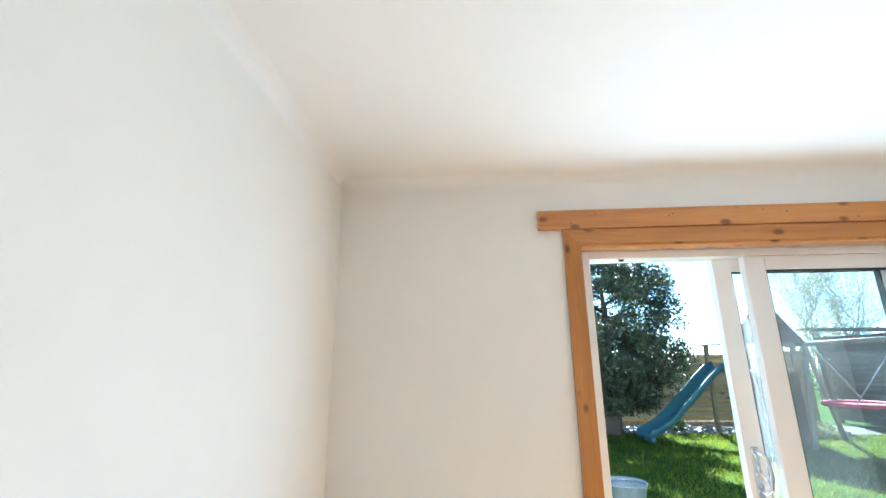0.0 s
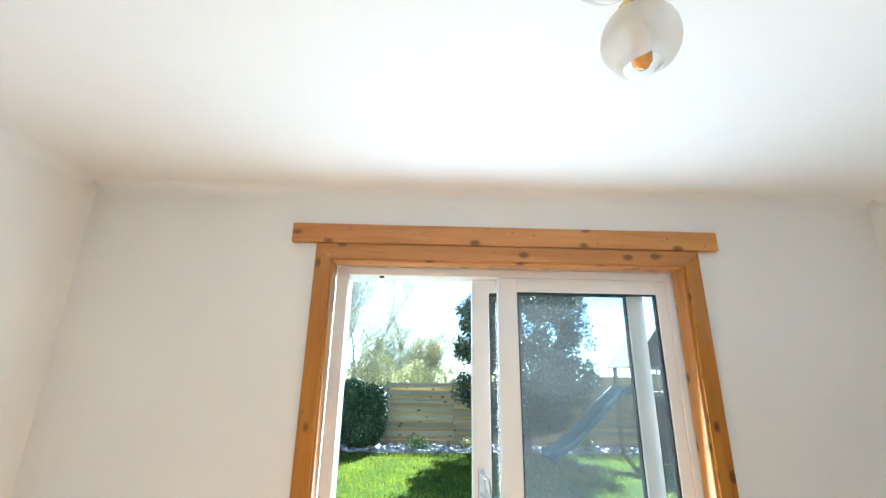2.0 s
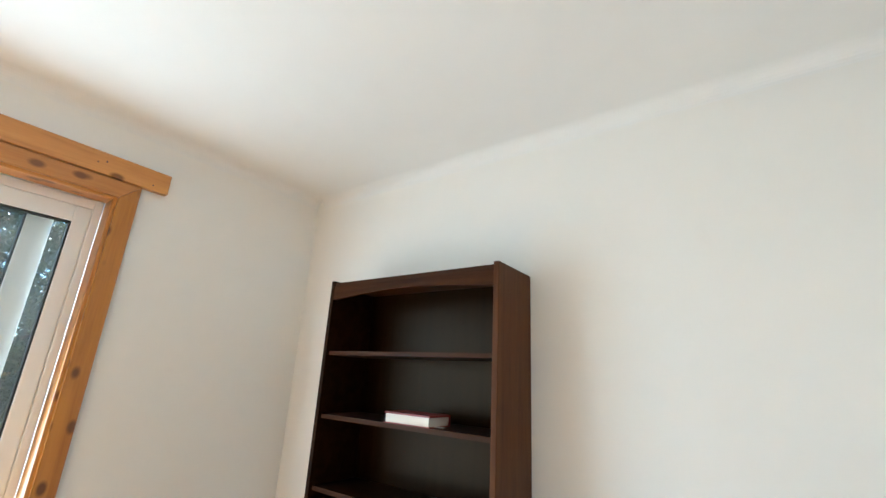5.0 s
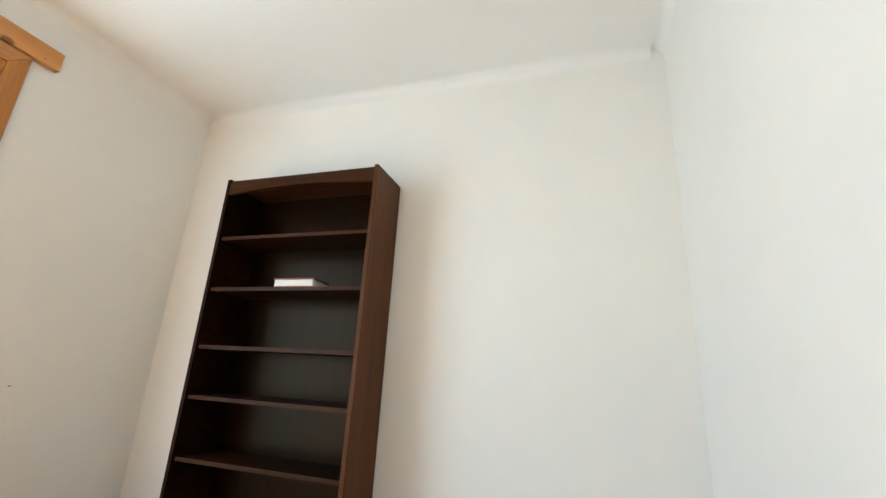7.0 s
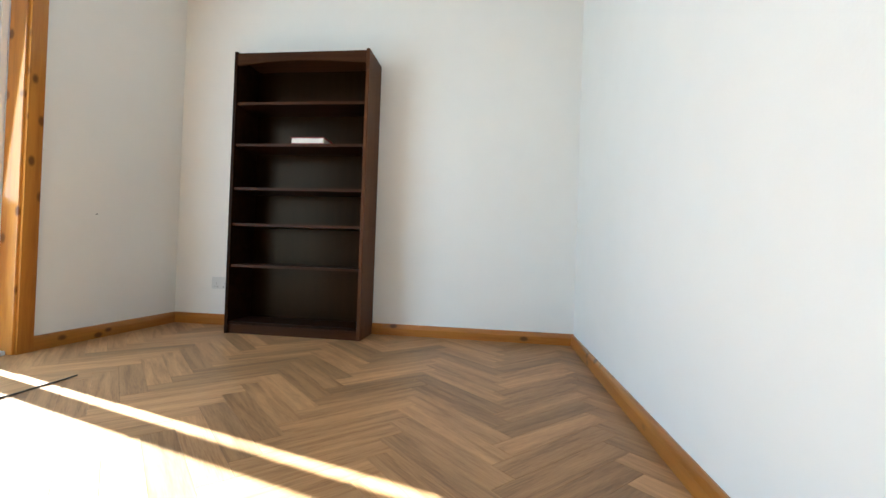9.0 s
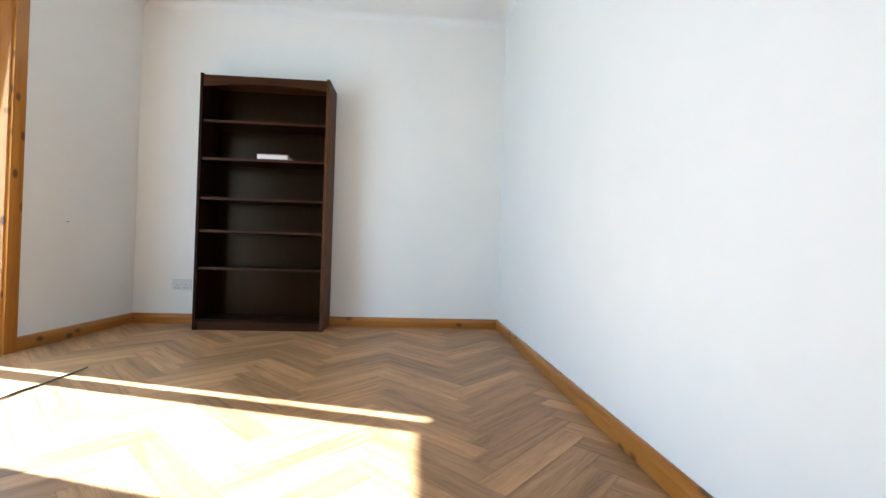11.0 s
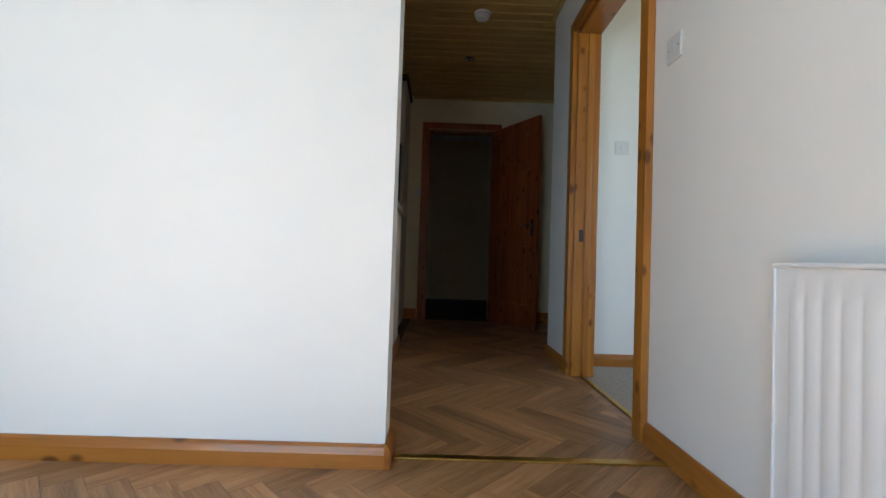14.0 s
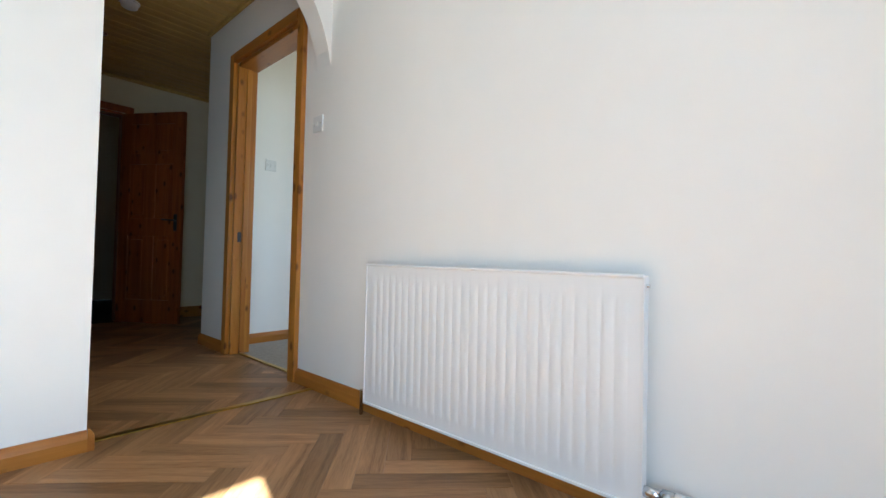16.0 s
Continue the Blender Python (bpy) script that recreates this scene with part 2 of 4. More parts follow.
# Dark tone puts the side fence's backlit shade into colour; outbuilding roof shares it.
fence_grey = wood("dark_grey_timber", (0.16, 0.135, 0.10), (0.07, 0.06, 0.045), 0, 0.85, per_object=0.25)
post_mat = wood("timber_post", (0.33, 0.23, 0.12), (0.17, 0.11, 0.055), 2, 0.8, per_object=0.15)
play_timber = wood("play_tower_timber", (0.30, 0.24, 0.16), (0.15, 0.115, 0.075), 2, 0.8, per_object=0.15)
play_dark = wood("play_tower_dark_boards", (0.10, 0.07, 0.05), (0.05, 0.035, 0.025), 2, 0.85, per_object=0.2)
roof_board = wood("play_roof_board", (0.22, 0.20, 0.14), (0.13, 0.115, 0.075), 0, 0.7, per_object=0.12)
slide_mat = mat("blue_green_plastic", (0.045, 0.105, 0.12), 0.5, amount=0.2, scale=4)
red_net = mat("red_swing_fabric", (0.42, 0.03, 0.07), 0.7, amount=0.3, scale=12)
rope_mat = mat("grey_rope", (0.35, 0.33, 0.30), 0.8, amount=0.3, scale=40)
bark = mat("bark", (0.12, 0.085, 0.06), 0.95, amount=0.6, scale=9, stretch=(1, 1, 0.25), bump=0.9, bump_scale=25)
twig_mat = mat("grey_twigs", (0.42, 0.36, 0.26), 0.9, amount=0.4, scale=6)
conifer_leaf = mat("dark_conifer_leaf", (0.085, 0.092, 0.036), 0.55, dark=(0.022, 0.026, 0.012), scale=2.5, per_island=0.4, spec=0.5)
box_leaf = mat("clipped_box_leaf", (0.050, 0.080, 0.026), 0.55, dark=(0.013, 0.028, 0.011), scale=3, per_island=0.4, spec=0.25)
bud_leaf = mat("spring_bud_leaf", (0.52, 0.48, 0.22), 0.6, dark=(0.22, 0.22, 0.07), scale=2, per_island=0.4)
hedge_leaf = mat("hedge_leaf", (0.11, 0.15, 0.035), 0.6, dark=(0.04, 0.06, 0.018), scale=2, per_island=0.4)
blossom = mat("white_blossom", (0.75, 0.74, 0.72), 0.7, amount=0.15, scale=6, per_island=0.15)
glazed_pot = mat("pale_glazed_pot", (0.22, 0.23, 0.23), 0.3, amount=0.25, scale=5)
gravel_mat = mat("pot_gravel", (0.36, 0.34, 0.28), 0.9, amount=0.5, scale=30, bump=0.8, bump_scale=60)
# Unseen surface; its tone is set by the light it bounces indoors.
bounce_paving_mat = mat("unseen_bounce_paving", (0.16, 0.155, 0.148), 0.9, amount=0.2, scale=5, bump=0.4, bump_scale=60)



def let_light_through(m, share):
    """Leaves pass part of the light on, in their own colour."""
    nt = m.node_tree
    b = nt.nodes["Principled BSDF"]
    tr = nt.nodes.new("ShaderNodeBsdfTranslucent")
    nt.links.new(b.inputs["Base Color"].links[0].from_socket, tr.inputs[0])
    mx = nt.nodes.new("ShaderNodeMixShader")
    mx.inputs[0].default_value = share
    nt.links.new(b.outputs[0], mx.inputs[1])
    nt.links.new(tr.outputs[0], mx.inputs[2])
    nt.links.new(mx.outputs[0], nt.nodes["Material Output"].inputs[0])


for _leaf, _share in ((blade_mat, 0.55), (bud_leaf, 0.55), (hedge_leaf, 0.5), (conifer_leaf, 0.15), (blossom, 0.3)):
    let_light_through(_leaf, _share)

shade_glass = bpy.data.materials.new("frosted_petal_glass")
shade_glass.use_nodes = True
_nt = shade_glass.node_tree
_nt.nodes.remove(_nt.nodes["Principled BSDF"])
_d, _t, _g, _p = (_nt.nodes.new("ShaderNodeBsdf" + k) for k in ("Diffuse", "Translucent", "Glossy", "Transparent"))
_d.inputs[0].default_value = _t.inputs[0].default_value = (0.97, 0.955, 0.92, 1)
_g.inputs["Roughness"].default_value = 0.25
_m = [_nt.nodes.new("ShaderNodeMixShader") for k in range(3)]
for _k, _f in zip(_m, (0.6, 0.04, 0.27)):
    _k.inputs[0].default_value = _f
_nt.links.new(_d.outputs[0], _m[0].inputs[1])
_nt.links.new(_t.outputs[0], _m[0].inputs[2])
_nt.links.new(_m[0].outputs[0], _m[1].inputs[1])
_nt.links.new(_g.outputs[0], _m[1].inputs[2])
_nt.links.new(_m[1].outputs[0], _m[2].inputs[1])
_nt.links.new(_p.outputs[0], _m[2].inputs[2])
_nt.links.new(_m[2].outputs[0], _nt.nodes["Material Output"].inputs[0])
amber = mat("amber_glass", (0.85, 0.38, 0.07), 0.15, amount=0.3, scale=20, coat=0.5)


# ---- builders ----
def box(bm, x0, x1, y0, y1, z0, z1, bevel=0.0, m=None):
    """One box, with rounded edges if asked, added to bm."""
    t = bmesh.new()
    bmesh.ops.create_cube(t, size=1)
    bmesh.ops.scale(t, vec=(x1 - x0, y1 - y0, z1 - z0), verts=t.verts)
    bmesh.ops.translate(t, vec=((x0 + x1) / 2, (y0 + y1) / 2, (z0 + z1) / 2), verts=t.verts)
    if bevel:
        bmesh.ops.bevel(t, geom=t.edges[:], offset=bevel, segments=2, affect="EDGES", profile=0.6)
    if m is not None:
        bmesh.ops.transform(t, matrix=m, verts=t.verts)
    merge(bm, t)
    return bm


def merge(bm, t):
    vs = {v: bm.verts.new(v.co) for v in t.verts}
    for f in t.faces:
        nf = bm.faces.new([vs[v] for v in f.verts])
        nf.smooth = f.smooth
    t.free()


def boxes(*items, bevel=0.0):
    bm = bmesh.new()
    for it in items:
        box(bm, *it, bevel=bevel)
    return bm


def tube(bm, points, radii, sides=8, cap=True):
    """A round tube along points."""
    rings = []
    n = len(points)
    pts = [Vector(p) for p in points]
    for i, p in enumerate(pts):
        d = (pts[min(i + 1, n - 1)] - pts[max(i - 1, 0)]).normalized()
        a = d.orthogonal().normalized() if i == 0 else (rings_a - d * rings_a.dot(d)).normalized()
        rings_a = a
        c = d.cross(a)
        r = radii[i] if hasattr(radii, "__len__") else radii
        rings.append([bm.verts.new(p + (a * math.cos(2 * math.pi * k / sides) + c * math.sin(2 * math.pi * k / sides)) * r)
                      for k in range(sides)])
    for u, w in zip(rings, rings[1:]):
        for k in range(sides):
            f = bm.faces.new((u[k], u[(k + 1) % sides], w[(k + 1) % sides], w[k]))
            f.smooth = True
    if cap:
        bm.faces.new(rings[0][::-1])
        bm.faces.new(rings[-1])
    return bm


def lathe(bm, profile, centre=(0, 0, 0), sides=24, close=False):
    """A turned shape from (radius, height) pairs."""
    cx, cy, cz = centre
    rings = [[bm.verts.new((cx + r * math.cos(2 * math.pi * k / sides), cy + r * math.sin(2 * math.pi * k / sides), cz + z))
              for k in range(sides)] for r, z in profile]
    for u, w in zip(rings, rings[1:]):
        for k in range(sides):
            f = bm.faces.new((u[k], u[(k + 1) % sides], w[(k + 1) % sides], w[k]))
            f.smooth = True
    if close:
        bm.faces.new(rings[0][::-1])
        bm.faces.new(rings[-1])
    return bm


def prism(bm, outline, x0, x1, axis="x"):
    """An outline of (a, b) pairs pushed along an axis; a, b are the other two axes in order."""
    def at(a, b, c):
        return {"x": (c, a, b), "y": (a, c, b), "z": (a, b, c)}[axis]
    u = [bm.verts.new(at(a, b, x0)) for a, b in outline]
    w = [bm.verts.new(at(a, b, x1)) for a, b in outline]
    n = len(outline)
    for i in range(n):
        bm.faces.new((u[i], u[(i + 1) % n], w[(i + 1) % n], w[i]))
    bm.faces.new(u[::-1])
    bm.faces.new(w)
    bmesh.ops.recalc_face_normals(bm, faces=bm.faces[:])
    return bm


def to_mesh(name, bm, material):
    bmesh.ops.recalc_face_normals(bm, faces=bm.faces[:])
    me = bpy.data.meshes.new(name)
    bm.to_mesh(me)
    bm.free()
    me.materials.append(material)
    return me


def thing(name, bm=None, material=None, label="", category="", group="", kind="", at=(0, 0, 0)):
    """A top-level object: a mesh, or an Empty that holds parts."""
    ob = new(name, to_mesh(name, bm, material) if bm else None)
    ob.location = at
    return tagged(ob, label, category, group, kind)


def part(name, bm, material, parent, label="", at=(0, 0, 0)):
    ob = new(name, to_mesh(name, bm, material))
    ob.parent = parent
    ob.location = at
    if label:
        ob["label"] = label
    return ob


def raw(name, verts, faces, material):
    me = bpy.data.meshes.new(name)
    me.from_pydata(verts, [], faces)
    me.materials.append(material)
    return me

# ---- structure ----
XL, YB, CEIL = -4.057, -2.868, 2.51        # left wall, rear partition, ceiling
HALL_Y, HALL_C, PART_T = -6.10, 2.40, 0.12
WALL_END = -3.13
SIDE_Y = -4.26                              # rear wall of the room beside the hall


def wall(name, *items, material=None, label="", kind="structure"):
    return thing(name, boxes(*items), material or paint, label or "matt off-white painted plaster wall", "wall", kind=kind)


# garden wall with the sliding door's opening
OX0, OX1, OZ = -2.835, -1.055, 2.135
wall_north = wall("wall_north", (-4.4, OX0, 0, 0.24, -0.12, 2.7), (OX1, 0.24, 0, 0.24, -0.12, 2.7), (OX0, OX1, 0, 0.24, OZ, 2.7),
                  (OX0, OX1, 0.02, 0.24, -0.12, 0.0))
wall_east = wall("wall_east", (0, 0.2, -6.5, 0, -0.12, 2.7))
# partition towards the kitchen, with the arched opening beside its end
bm = boxes((WALL_END, 0, YB - PART_T, YB, 0, CEIL))
wall_south = thing("wall_south", bm, paint, "off-white painted partition wall ending at the hall opening", "wall", kind="structure")
cxm = (XL + WALL_END) / 2
half = [(XL + 0.0, 1.675), (XL + 0.006, 1.70), (XL + 0.016, 1.75), (XL + 0.034, 1.81), (XL + 0.055, 1.865), (XL + 0.09, 1.935), (XL + 0.135, 1.997),
        (XL + 0.20, 2.06), (XL + 0.28, 2.11), (XL + 0.37, 2.142), (cxm, 2.152)]
curve = half + [(2 * cxm - a, b) for a, b in half[-2::-1]]
bm = bmesh.new()
fr = [[bm.verts.new((a, y, b)) for a, b in curve] for y in (YB, YB - PART_T)]
tp = [[bm.verts.new((a, y, CEIL)) for a, b in curve] for y in (YB, YB - PART_T)]
for k in range(len(curve) - 1):
    bm.faces.new((fr[0][k], fr[0][k + 1], tp[0][k + 1], tp[0][k]))
    bm.faces.new((fr[1][k + 1], fr[1][k], tp[1][k], tp[1][k + 1]))
    bm.faces.new((fr[0][k + 1], fr[0][k], fr[1][k], fr[1][k + 1]))
thing("arch", bm, paint, "off-white plastered arch over the hall opening", "arch", kind="structure")

# left wall with the doorway in the hall
DY0, DY1, DZ = -4.0, -3.169, 2.005
wall_west = wall("wall_west", (XL - 0.12, XL, DY1, 0, 0, CEIL + 0.19), (XL - 0.12, XL, DY0, DY1, DZ, CEIL + 0.19),
                 (XL - 0.12, XL, -4.53, DY0, 0, CEIL + 0.19))
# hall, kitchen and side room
wall("wall_hall_return", (-5.2, XL - 0.12, -4.53, -4.38, 0, 2.6), material=hall_warmlit_paint, label="cream hall wall, paint tinted for warm light")
wall("wall_hall_west", (-5.32, -5.2, HALL_Y, -4.38, 0, 2.6), material=hall_warmlit_paint, label="cream hall wall, paint tinted for warm light")
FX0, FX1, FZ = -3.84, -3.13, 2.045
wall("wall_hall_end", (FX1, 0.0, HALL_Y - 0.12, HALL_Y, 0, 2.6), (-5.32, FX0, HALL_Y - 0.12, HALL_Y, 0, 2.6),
     (FX0, FX1, HALL_Y - 0.12, HALL_Y, FZ, 2.6), material=hall_warmlit_paint, label="cream wall at the end of the hall, paint tinted for warm light")
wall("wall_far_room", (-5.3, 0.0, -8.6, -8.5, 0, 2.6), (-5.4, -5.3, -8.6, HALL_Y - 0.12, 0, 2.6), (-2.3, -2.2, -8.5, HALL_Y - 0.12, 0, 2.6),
     material=hall_warmlit_paint, label="shaded cream wall of the room past the hall, paint tinted for warm light")
# side room, with an unseen window opening added in the far wall for light
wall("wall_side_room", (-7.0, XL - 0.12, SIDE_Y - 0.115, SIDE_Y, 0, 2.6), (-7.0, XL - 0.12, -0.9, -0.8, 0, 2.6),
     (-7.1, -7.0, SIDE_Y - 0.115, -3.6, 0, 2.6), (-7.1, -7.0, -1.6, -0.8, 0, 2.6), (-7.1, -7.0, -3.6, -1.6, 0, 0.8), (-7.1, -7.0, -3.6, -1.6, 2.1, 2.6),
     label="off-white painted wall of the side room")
def coving(name, along, a0, a1, face, sign, r=0.06):
    """A plaster cove between a wall and the ceiling."""
    arc = [(face + sign * r * (1 - math.sin(math.pi / 2 * k / 8)), CEIL - r * (1 - math.cos(math.pi / 2 * k / 8))) for k in range(9)]
    bm = bmesh.new()
    prism(bm, [(face, CEIL)] + arc, a0, a1, along)
    return thing(name, bm, ceiling_paint, "smooth white plaster cove under the ceiling", "coving", kind="structure")


coving("coving_north", "x", XL, 0, 0, -1)
coving("coving_south", "x", XL, 0, YB, 1)
coving("coving_east", "y", YB + 0.061, -0.061, 0, -1)
coving("coving_west", "y", YB + 0.061, -0.061, XL, 1)
thing("ceiling", boxes((XL, 0, YB, 0, CEIL, CEIL + 0.1)), ceiling_paint, "matt white painted plaster ceiling", "ceiling", kind="structure")
bm = bmesh.new()
yy = HALL_Y
while yy < YB - PART_T - 0.01:
    y1 = min(yy + 0.1, YB - PART_T)
    prism(bm, [(yy, HALL_C + 0.03), (y1, HALL_C + 0.03), (y1, HALL_C + 0.008), (y1 - 0.008, HALL_C), (yy + 0.008, HALL_C), (yy, HALL_C + 0.008)],
          -5.2, 0.0, "x")
    yy += 0.1
thing("ceiling_hall", bm, hall_ceiling_mat, "yellowed tongue-and-groove boarded hall ceiling", "ceiling", kind="structure")
thing("ceiling_other", boxes((-7.1, XL - 0.12, -4.38, -0.8, 2.6, 2.7), (-5.4, -2.2, -8.6, HALL_Y - 0.12, 2.6, 2.7)), ceiling_paint,
      "white ceiling of the rooms beyond", "ceiling", kind="structure")
thing("roof_slab", boxes((-7.2, 0.3, -8.7, 0.24, 2.72, 2.9)), exterior_wall, "flat roof slab over the house", "roof", kind="structure")

# floors
floor = thing("floor", boxes((-5.4, 0.0, -8.6, 0.02, -0.12, -0.008)), soil_mat, "greyed oak herringbone plank floor", "floor", kind="structure")
floor.data.materials[0] = mat("floor_joint", (0.10, 0.07, 0.05), 0.8)
thing("floor_carpet", boxes((-7.1, XL - 0.06, SIDE_Y, -0.8, -0.1, 0.0)), carpet_mat, "grey beige carpet in the side room", "carpet", kind="structure")


def skirting(name, along, a0, a1, face, sign, z=0.075, depth=0.02):
    """A pine skirting board with a rounded top, on a wall at face, standing out by sign."""
    prof = [(0, 0), (depth, 0), (depth, z * 0.62), (depth * 0.8, z * 0.8), (depth * 0.62, z * 0.9), (depth * 0.3, z), (0, z)]
    bm = bmesh.new()
    if along == "y":
        out = [(face + sign * d, h) for d, h in prof]
        prism(bm, out, a0, a1, "y")
        m = pine_y
    else:
        out = [(face + sign * d, h) for d, h in prof]
        prism(bm, out, a0, a1, "x")
        m = pine_skirt
    return thing(name, bm, m, "varnished knotty pine skirting board", "skirting board", group="skirting boards", kind="structure")


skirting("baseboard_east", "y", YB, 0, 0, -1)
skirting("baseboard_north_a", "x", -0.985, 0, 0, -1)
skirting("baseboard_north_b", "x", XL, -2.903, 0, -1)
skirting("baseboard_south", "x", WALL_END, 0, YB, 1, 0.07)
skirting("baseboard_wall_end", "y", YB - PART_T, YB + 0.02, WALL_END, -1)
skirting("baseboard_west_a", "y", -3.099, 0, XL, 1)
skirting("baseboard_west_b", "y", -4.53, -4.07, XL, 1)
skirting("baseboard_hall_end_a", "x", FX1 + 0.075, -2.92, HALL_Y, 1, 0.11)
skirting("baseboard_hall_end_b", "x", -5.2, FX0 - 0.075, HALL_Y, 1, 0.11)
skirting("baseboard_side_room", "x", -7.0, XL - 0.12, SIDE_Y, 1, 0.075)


def board(parent, name, x0, x1, y0, y1, z0, z1, m, bevel=0.004, label=""):
    return part(name, boxes((x0, x1, y0, y1, z0, z1), bevel=bevel), m, parent, label)


# pine surround of the sliding door
trim = thing("trim_sliding_door", None, None, "varnished knotty pine surround of the sliding door", "door surround", kind="structure")
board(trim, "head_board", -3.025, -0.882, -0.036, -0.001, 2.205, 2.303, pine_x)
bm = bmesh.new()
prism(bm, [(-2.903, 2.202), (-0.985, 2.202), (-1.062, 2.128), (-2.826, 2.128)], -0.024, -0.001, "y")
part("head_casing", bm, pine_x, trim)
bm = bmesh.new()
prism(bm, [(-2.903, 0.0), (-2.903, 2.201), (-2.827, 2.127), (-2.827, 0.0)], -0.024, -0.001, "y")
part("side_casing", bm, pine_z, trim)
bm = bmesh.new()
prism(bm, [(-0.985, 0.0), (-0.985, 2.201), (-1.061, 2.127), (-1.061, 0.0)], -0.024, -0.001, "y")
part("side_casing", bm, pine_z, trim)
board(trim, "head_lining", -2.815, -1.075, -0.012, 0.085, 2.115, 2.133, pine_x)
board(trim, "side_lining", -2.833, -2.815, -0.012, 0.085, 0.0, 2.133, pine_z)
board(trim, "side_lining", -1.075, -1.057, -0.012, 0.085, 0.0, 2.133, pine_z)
nail = steel_dark
for nx in (-2.86, -2.74, -2.38, -2.36, -1.93, -1.82, -1.5, -1.17, -1.14, -0.95):
    bm = bmesh.new()
    lathe(bm, [(0.0, 0.0), (0.0035, 0.0), (0.0035, 0.002), (0.0, 0.002)], sides=8)
    ob = part("nail_head", bm, nail, trim)
    ob.matrix_local = pose(nx, -0.0355, 2.225 + 0.055 * ((nx * 7.3) % 1), 90, 0, 0)

# sliding door: fixed frame, inner sash, and the outer sash slid open behind it
door = thing("door_sliding", None, None, "white plastic sliding patio door standing half open", "sliding door", kind="structure")
FRX0, FRX1, FRZ = -2.814, -1.076, 2.113
board(door, "jamb", FRX0, FRX0 + 0.06, 0.086, 0.20, 0.0, FRZ, upvc)
board(door, "jamb", FRX1 - 0.032, FRX1, 0.086, 0.20, 0.0, FRZ, upvc)
board(door, "head", FRX0 + 0.06, FRX1 - 0.032, 0.086, 0.20, FRZ - 0.041, FRZ, upvc)
board(door, "track", FRX0 + 0.06, FRX1 - 0.032, 0.086, 0.20, 0.0, 0.03, upvc)
board(door, "sill", FRX0, FRX1, 0.02, 0.085, 0.0, 0.02, upvc)


def sash(x0, x1, y0, y1, stile_l, stile_r, top, bottom, glass_mat):
    s = part("sash", boxes((x0, x0 + stile_l, y0, y1, 0.032, 2.071), (x1 - stile_r, x1, y0, y1, 0.032, 2.071),
                           (x0 + stile_l, x1 - stile_r, y0, y1, 2.071 - top, 2.071), (x0 + stile_l, x1 - stile_r, y0, y1, 0.032, 0.032 + bottom),
                           bevel=0.005), upvc, door)
    g0, g1, h0, h1 = x0 + stile_l, x1 - stile_r, 0.032 + bottom, 2.071 - top
    ym = (y0 + y1) / 2
    gk = 0.007
    part("gasket", boxes((g0, g0 + gk, y0 + 0.008, y1 - 0.008, h0, h1), (g1 - gk, g1, y0 + 0.008, y1 - 0.008, h0, h1),
                         (g0 + gk, g1 - gk, y0 + 0.008, y1 - 0.008, h0, h0 + gk), (g0 + gk, g1 - gk, y0 + 0.008, y1 - 0.008, h1 - gk, h1)),
         gasket, s, "black rubber gasket")
    p = part("pane", boxes((g0 + 0.001, g1 - 0.001, ym - 0.002, ym + 0.002, h0 + 0.001, h1 - 0.001)), glass_mat, s, "dusty glass pane")
    p.visible_shadow = False
    return s


sash(-1.990, -1.109, 0.088, 0.134, 0.100, 0.058, 0.071, 0.09, pane_mat)
sash(-2.118, -1.214, 0.142, 0.188, 0.090, 0.086, 0.068, 0.09, clean_pane)
bm = boxes((-2.093, -2.061, 0.132, 0.142, 0.93, 1.17), bevel=0.004)
handle = part("handle_plate", bm, chrome, door, "chrome handle plate")
bm = bmesh.new()
tube(bm, [(-2.077, 0.135, 1.155), (-2.075, 0.10, 1.15), (-2.052, 0.092, 1.13), (-2.045, 0.092, 1.07), (-2.052, 0.092, 1.0), (-2.075, 0.10, 0.985), (-2.077, 0.135, 0.98)],
     0.009, 10)
part("grip", bm, chrome, handle, "bowed chrome pull handle")
bm = bmesh.new()
tube(bm, [(-2.077, 0.135, 1.06), (-2.077, 0.112, 1.06), (-2.067, 0.108, 1.045), (-2.052, 0.106, 1.02)], 0.006, 8)
part("thumb_latch", bm, chrome, handle)
bm = boxes((-2.60, -2.575, 0.10, 0.115, 2.062, 2.071), bevel=0.003)
part("stop", bm, gasket, door, "small black door stop")


# doorway casing in the left wall
def door_casing(name, wall_x, y0, y1, z, depth, w=0.07):
    t = thing(name, None, None, "varnished knotty pine door casing and lining", "door frame", kind="structure")
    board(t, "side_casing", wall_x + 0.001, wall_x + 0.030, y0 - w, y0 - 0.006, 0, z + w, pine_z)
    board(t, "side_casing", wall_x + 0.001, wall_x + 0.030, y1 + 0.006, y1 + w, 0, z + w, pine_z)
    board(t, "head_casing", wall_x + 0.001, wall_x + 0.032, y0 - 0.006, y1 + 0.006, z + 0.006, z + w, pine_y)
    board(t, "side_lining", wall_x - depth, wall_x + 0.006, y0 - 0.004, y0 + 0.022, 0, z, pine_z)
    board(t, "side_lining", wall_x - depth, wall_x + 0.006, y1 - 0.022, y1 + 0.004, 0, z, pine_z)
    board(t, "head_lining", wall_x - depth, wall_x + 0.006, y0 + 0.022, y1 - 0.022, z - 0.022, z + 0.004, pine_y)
    board(t, "stop_bead", wall_x - 0.085, wall_x - 0.05, y0 + 0.022, y0 + 0.034, 0, z - 0.022, pine_z)
    board(t, "strike_plate", wall_x - 0.045, wall_x - 0.02, y0 + 0.0215, y0 + 0.0235, 0.77, 0.84, steel_dark, 0.0)
    return t


